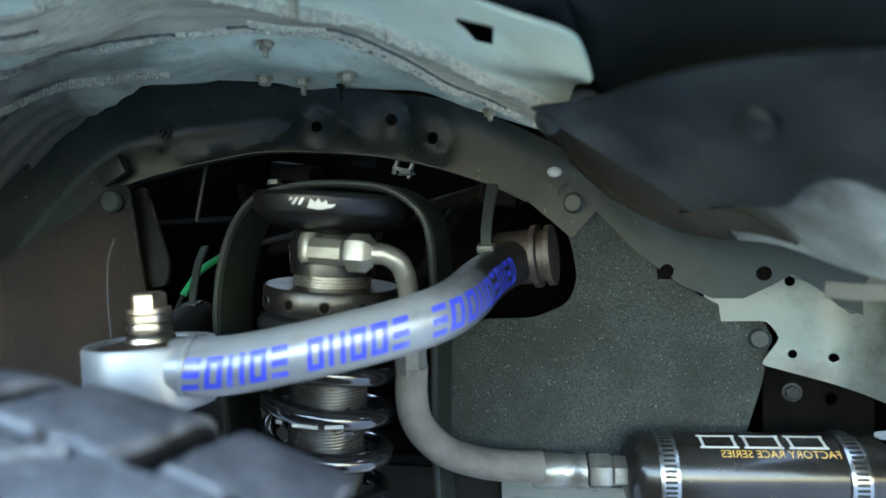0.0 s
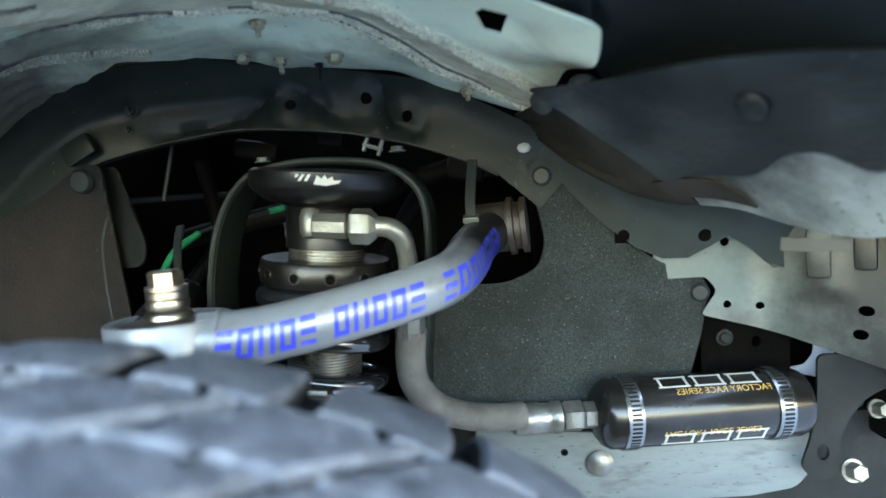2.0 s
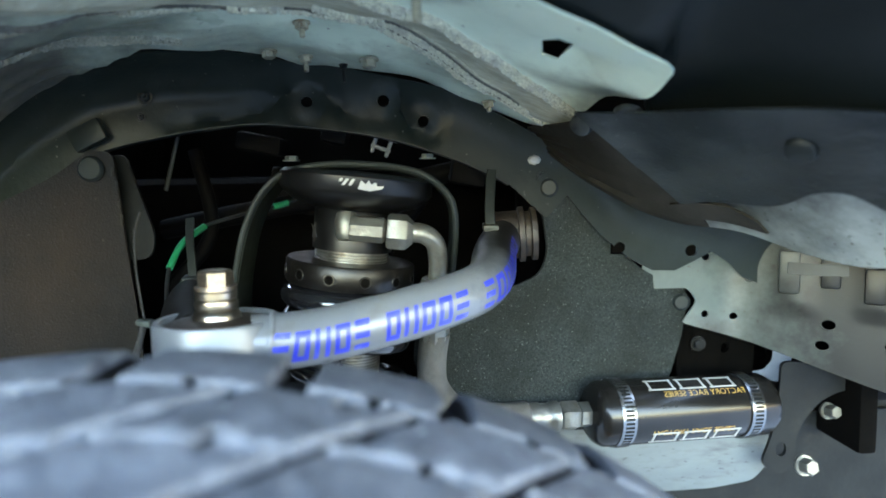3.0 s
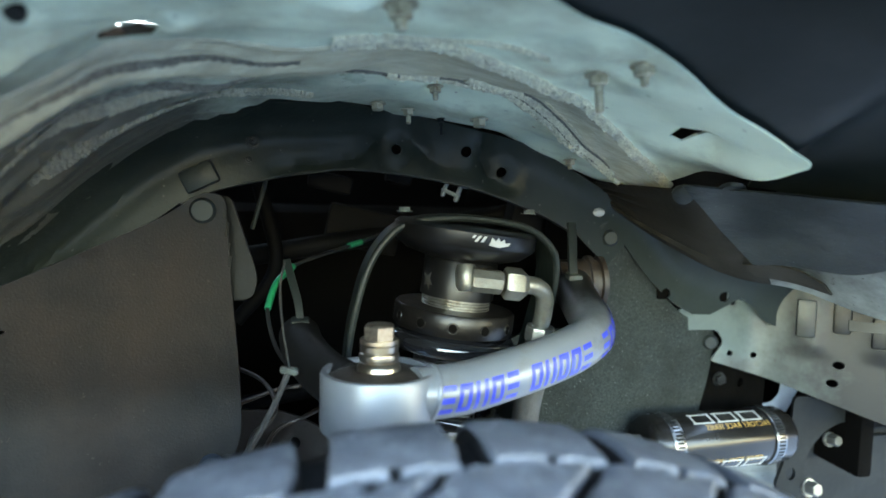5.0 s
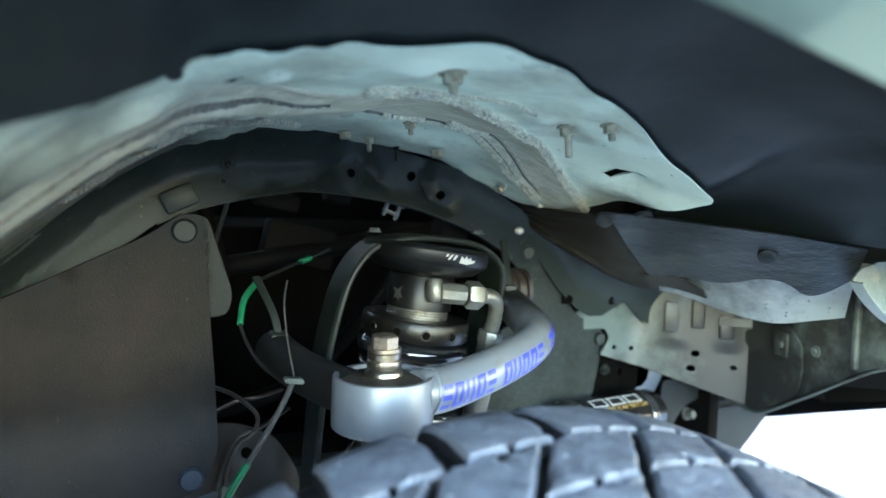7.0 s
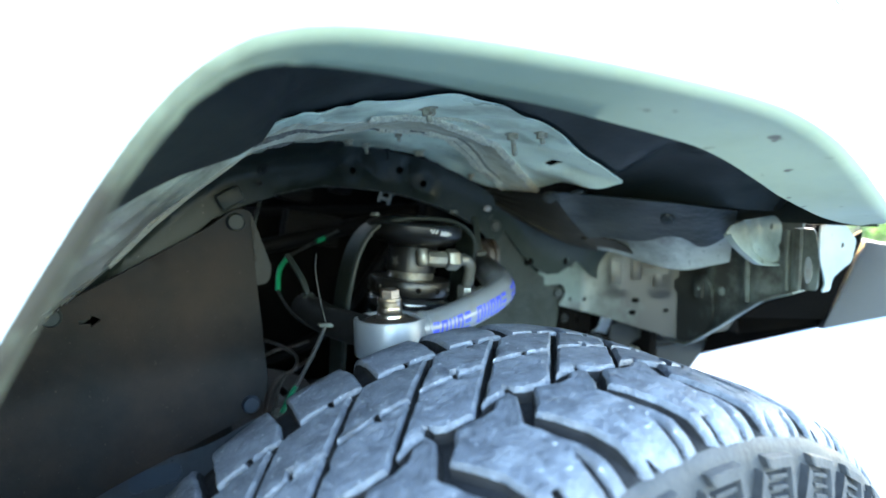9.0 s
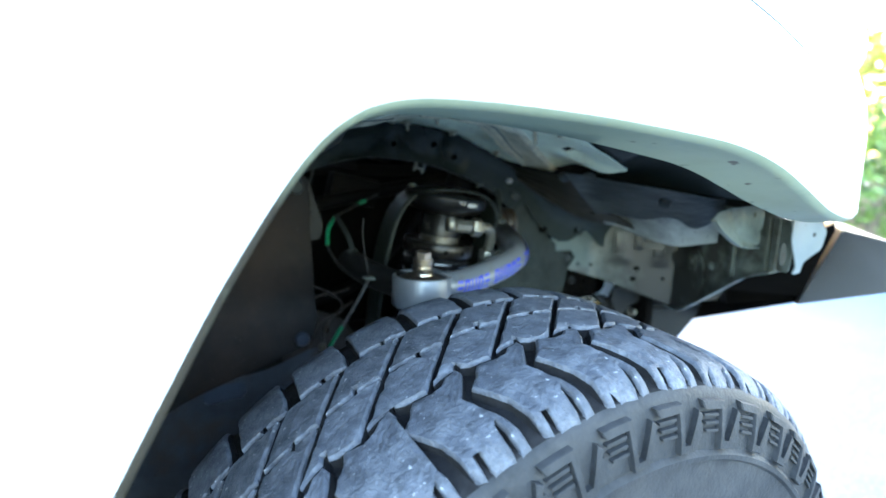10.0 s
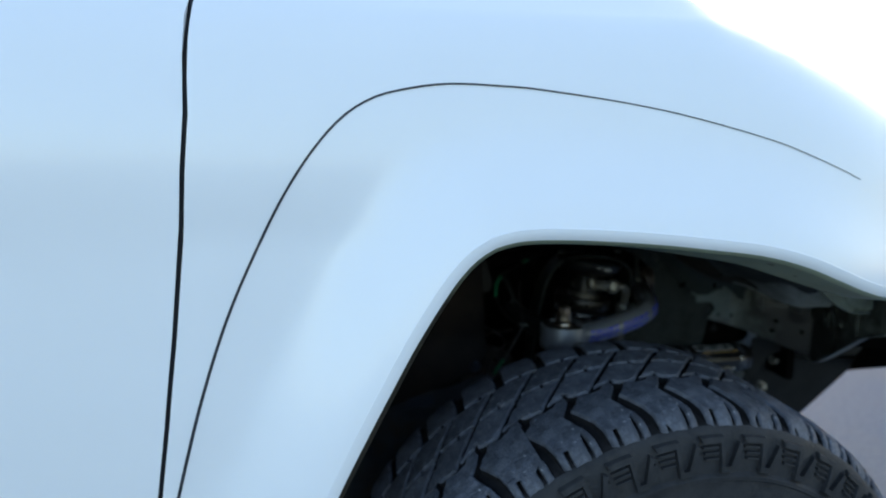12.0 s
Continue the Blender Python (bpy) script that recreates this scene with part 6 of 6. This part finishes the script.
SIDE = [(0.25, 0.152), (0.2885, 0.16), (0.3285, 0.157), (0.3475, 0.153), (0.3685, 0.147), (0.3865, 0.138), (0.3945, 0.125)]


def side_at(r):
    return smooth_table(SIDE, r, 0.006)


def carcass():
    outer = [(0.215, 0.11), (0.235, 0.135), (0.26, 0.15)] + [(0.27 + 0.0065 * k, side_at(0.27 + 0.0065 * k)) for k in range(19)]
    pr = [(r, -a) for r, a in outer] + [(0.3955, -0.1), (0.397, -0.06), (0.397, 0.0), (0.397, 0.06), (0.394, 0.1), (0.386, 0.12), (0.37, 0.13), (0.34, 0.139), (0.29, 0.142), (0.235, 0.13), (0.215, 0.11)]
    bm = lathe(pr, Y_AXIS, 150)
    for f in bm.faces:
        c = f.calc_center_median()
        f.material_index = 1 if math.hypot(c.x, c.z) > 0.3875 else 0
    return bm


tyre = part("tyre", carcass(), [M["tyre_side"], M["tyre_deep"]], wheel, "black all-terrain tyre with dusty tread")


def tread_block(poly, rng, base=0.0115):
    """A block from an outline of (along, across) metres on the tyre's crown, with tapered flanks and chipped, worn edges."""
    bm = bmesh.new()
    poly = dense(poly, 0.006)
    n = len(poly)
    if sum(poly[k - 1][0] * poly[k][1] - poly[k][0] * poly[k - 1][1] for k in range(n)) < 0:
        poly = poly[::-1]
    chip = [rng.uniform(-0.0006, 0.0006) + (rng.uniform(0.0006, 0.0016) if rng.random() < 0.12 else 0.0) for _ in poly]

    def ring(shrink, drop, rough):
        out = []
        for k, p in enumerate(poly):
            a, b, q = Vector(poly[k - 1]), Vector(poly[(k + 1) % n]), Vector(p)
            d1, d2 = (q - a).normalized(), (b - q).normalized()
            nr = Vector((-(d1.y + d2.y), d1.x + d2.x))
            q = q + (nr.normalized() * (shrink + rough * chip[k]) if nr.length > 1e-6 else Vector((0, 0)))
            r = crown(q.y) - drop - rough * max(0.0, chip[k]) * 0.5
            t = q.x / TREAD_R
            out.append(bm.verts.new((r * math.sin(t), q.y, r * math.cos(t))))
        return out

    rings = [ring(-0.0012, base, 0), ring(0.0002, 0.004, 0.5), ring(0.0009, 0.0013, 1), ring(0.0024, 0.0, 1)]
    for i, (a, b) in enumerate(zip(rings, rings[1:])):
        for k in range(n):
            bm.faces.new((a[k], a[(k + 1) % n], b[(k + 1) % n], b[k])).material_index = 1 if i == 0 else 0
    top = bm.faces.new(rings[-1])
    made = bmesh.ops.triangulate(bm, faces=[top])["faces"]
    edges = list({e for f in made for e in f.edges if e.calc_length() > 0.012})
    new_verts = [v for v in bmesh.ops.subdivide_edges(bm, edges=edges, cuts=3)["geom_inner"] if isinstance(v, bmesh.types.BMVert)]
    for v in new_verts:
        r = math.hypot(v.co.x, v.co.z)
        k = (crown(v.co.y) + rng.uniform(-0.0004, 0.0003)) / r
        v.co.x, v.co.z = v.co.x * k, v.co.z * k
    return bm


PITCHES = 39
U0 = -0.0598
BLOCKS = [
    # along the tyre (forwards), across it (inwards): outer shoulder, two slanting middle rows, inner shoulder
    [(0.0125, -0.041), (0.006, -0.05), (-0.0105, -0.068), (-0.0055, -0.08), (0.0035, -0.1), (0.006, -0.118), (0.0065, -0.136), (0.0165, -0.138), (0.0175, -0.122), (0.0225, -0.103), (0.0245, -0.088), (0.0262, -0.088),
     (0.0252, -0.104), (0.0218, -0.122), (0.0208, -0.138), (0.0435, -0.138), (0.044, -0.126), (0.0462, -0.108), (0.0478, -0.108), (0.048, -0.126), (0.0475, -0.138), (0.0585, -0.136), (0.0582, -0.118), (0.0545, -0.102), (0.0475, -0.083),
     (0.0435, -0.071), (0.0555, -0.056), (0.0625, -0.044), (0.061, -0.0355), (0.049, -0.037), (0.04, -0.0445), (0.029, -0.0465)],
    [(0.0375, -0.037), (0.046, -0.0345), (0.0615, -0.0325), (0.0655, -0.026), (0.068, -0.026), (0.0668, -0.0335), (0.073, -0.0385), (0.0945, -0.0415), (0.0995, -0.0355), (0.1405, 0.007), (0.1185, 0.0085), (0.116, 0.003), (0.1135, 0.003), (0.114, 0.0087), (0.084, 0.0095)],
    [(0.0862, 0.0122), (0.1145, 0.0112), (0.1195, 0.019), (0.1222, 0.0185), (0.1185, 0.011), (0.1428, 0.0098), (0.1845, 0.0525), (0.163, 0.0545), (0.1575, 0.047), (0.1548, 0.0475), (0.1585, 0.0548), (0.1282, 0.056)],
    [(0.0125, 0.0585), (0.036, 0.0572), (0.038, 0.067), (0.0405, 0.067), (0.04, 0.057), (0.064, 0.0556), (0.069, 0.075), (0.071, 0.127), (0.0205, 0.127), (0.0175, 0.09)],
]
block_rng = random.Random(7)
for poly in BLOCKS:
    worn = [mesh_of(tread_block([(u + U0, a) for u, a in poly], block_rng), "tread_block", [M["tyre"], M["tyre_deep"]], 35) for _ in range(4)]
    for i in range(PITCHES):
        ob = new("tread_block", worn[block_rng.randrange(4)])
        ob.parent = tyre
        ob.matrix_local = Matrix.Rotation(2 * math.pi * i / PITCHES, 4, "Y")


def side_relief(poly, high=0.005):
    """A raised figure on the outer sidewall from an outline of (along, radius)."""
    bm = bmesh.new()
    poly = dense(poly, 0.006)
    rings = []
    for h in (-0.004, high * 0.8, high):
        out = []
        c = sum((Vector(p) for p in poly), Vector((0, 0))) / len(poly)
        for u, r in poly:
            if h == high:
                u, r = Vector((u, r)).lerp(c, 0.04)
            t = u / TREAD_R
            out.append(bm.verts.new((r * math.sin(t), -side_at(r) - h, r * math.cos(t))))
        rings.append(out)
    n = len(poly)
    for a, b in zip(rings, rings[1:]):
        for k in range(n):
            bm.faces.new((a[k], a[(k + 1) % n], b[(k + 1) % n], b[k]))
    bmesh.ops.triangulate(bm, faces=[bm.faces.new(rings[-1])])
    return bm


# a zigzag ridge, a wedge under each turn and fine lines between
LUGS = [
    ([(-0.006, 0.3785), (0.0285, 0.3785), (0.0285, 0.345), (0.0375, 0.345), (0.052, 0.372), (0.0575, 0.3685), (0.0425, 0.3385), (0.0225, 0.3385), (0.0225, 0.3725), (-0.004, 0.3725)], 0.0034),
    ([(0.044, 0.343), (0.0535, 0.343), (0.0595, 0.357), (0.0565, 0.362), (0.051, 0.3595)], 0.0026),
    ([(-0.004, 0.368), (0.021, 0.368), (0.021, 0.3655), (-0.003, 0.3655)], 0.0022),
    ([(-0.0025, 0.3615), (0.021, 0.3615), (0.021, 0.359), (-0.0015, 0.359)], 0.0022),
    ([(-0.001, 0.355), (0.021, 0.355), (0.021, 0.3525), (0.0, 0.3525)], 0.0022),
]
for poly, high in LUGS:
    lug_me = mesh_of(side_relief(poly, high * 1.8), "side_lug", M["tyre_side"], 30)
    for i in range(PITCHES):
        ob = new("side_lug", lug_me)
        ob.parent = tyre
        ob.matrix_local = Matrix.Rotation(2 * math.pi * i / PITCHES, 4, "Y")
part("rim", lathe([(0.0, -0.06), (0.1, -0.065), (0.17, -0.075), (0.2, -0.1), (0.222, -0.112), (0.225, -0.118), (0.23, -0.112), (0.22, -0.09), (0.21, -0.05), (0.21, 0.1), (0.228, 0.112), (0.2, 0.1), (0.0, 0.08)], Y_AXIS, 64), M["rim"], wheel, "dark wheel rim")
part("bead_ring", lathe([(0.326, -side_at(0.326)), (0.3285, -side_at(0.3285) - 0.0035), (0.333, -side_at(0.333) - 0.004), (0.3365, -side_at(0.3365))], Y_AXIS, 150), M["tyre_side"], tyre)

# ---- far side of the street ----
def leaf_mass(cx, cy, cz, rx, ry, rz, count, size, seed):
    """A ragged crown of many small leaves."""
    rng = random.Random(seed)
    bm = bmesh.new()
    for _ in range(count):
        while True:
            p = Vector((rng.uniform(-1, 1), rng.uniform(-1, 1), rng.uniform(-1, 1)))
            if 0.35 < p.length < 1 + 0.25 * noise.noise(p * 2.3 + Vector((seed, 0, 0))):
                break
        q = Vector((cx + p.x * rx, cy + p.y * ry, cz + p.z * rz))
        m = Matrix.Translation(q) @ Euler((rng.uniform(0, 6.3), rng.uniform(0, 6.3), rng.uniform(0, 6.3))).to_matrix().to_4x4()
        s_ = size * rng.uniform(0.6, 1.3)
        vs = [bm.verts.new(m @ Vector(v)) for v in ((-s_ * 0.4, 0, 0), (0, -s_ * 0.1, s_), (s_ * 0.4, 0, 0), (0, s_ * 0.1, -s_))]
        bm.faces.new(vs)
    return bm


def shrub(name, label, at, radii, count, size, mat_, seed, trunk=True):
    t = thing(name, label, "shrub" if name == "hedge_shrub" else "tree", at)
    me = bpy.data.meshes.new("crown")
    bm = leaf_mass(0, 0, radii[2] * 1.05 + (0.9 if name == "street_tree" else 0), *radii, count, size, seed)
    part("crown", bm, mat_, t)
    top = radii[2] + (0.9 if name == "street_tree" else 0)
    part("trunk", sweep([(0, 0, 0), (0.03, 0.02, top * 0.5), (0.0, 0.05, top)], lambda k: 0.09 - 0.05 * k, 12, 10), M["bark"], t)
    return t


for i, (x, y, r, h) in enumerate(((6.2, 3.4, 1.0, 0.75), (7.4, 4.4, 1.1, 0.8), (5.6, 5.3, 1.0, 0.7), (8.6, 5.4, 1.2, 0.9), (7.0, 2.2, 1.1, 0.8))):
    shrub("hedge_shrub", "dense green garden shrub across the street", (x, y, 0), (r, r, h), 2600, 0.05, M["leaf"], 11 + i)
for i, (x, y, r, h) in enumerate(((8.3, 4.6, 1.3, 0.9), (9.6, 6.4, 1.6, 1.1), (10.4, 4.6, 1.6, 1.2))):
    shrub("street_tree", "small tree with sunlit yellow-green leaves", (x, y, 0), (r, r, h), 3200, 0.06, M["leaf_yellow"], 31 + i)


def palm(at):
    t = thing("palm_tree", "small palm with sunlit drooping fronds", "palm tree", at)
    part("trunk", sweep([(0, 0, 0), (0.03, 0, 1.0), (0.0, 0, 1.9)], lambda k: 0.12 - 0.03 * k, 14, 10), M["bark"], t)
    for i in range(14):
        a = 2 * math.pi * i / 14 + 0.2 * (i % 3)
        rise = 0.25 + 0.35 * (i % 2)
        bm = bmesh.new()
        path = [Vector((math.cos(a) * 0.9 * k, math.sin(a) * 0.9 * k, 1.9 + rise * math.sin(k * 2.4) - 0.25 * k * k)) for k in [j / 12 for j in range(13)]]
        for j, q in enumerate(path[1:], 1):
            d = (q - path[j - 1]).normalized()
            s_ = d.cross(Vector((0, 0, 1))).normalized()
            ln = 0.28 * math.sin(math.pi * (j / 13) ** 0.7)
            for sg in (-1, 1):
                v = [bm.verts.new(q), bm.verts.new(q + d * 0.05), bm.verts.new(q + s_ * sg * ln + d * 0.12 - Vector((0, 0, 0.08)))]
                bm.faces.new(v)
        part("frond", bm, M["leaf_yellow"], t)
    return t


palm((7.8, 4.9, 0))


def low_wall():
    t = thing("garden_wall", "low pink brick garden wall", "wall", (7.0, 3.6, 0), kind="structure")
    bm = box(0.25, 7.0, 0.55, Matrix.Translation((0, 0, 0.275)), 0.01)
    part("wall", bm, M["brick_wall"], t)
    part("coping", box(0.31, 7.05, 0.06, Matrix.Translation((0, 0, 0.58)), 0.01), M["asphalt"], t)
    t.rotation_euler = (0, 0, radians(30))


low_wall()
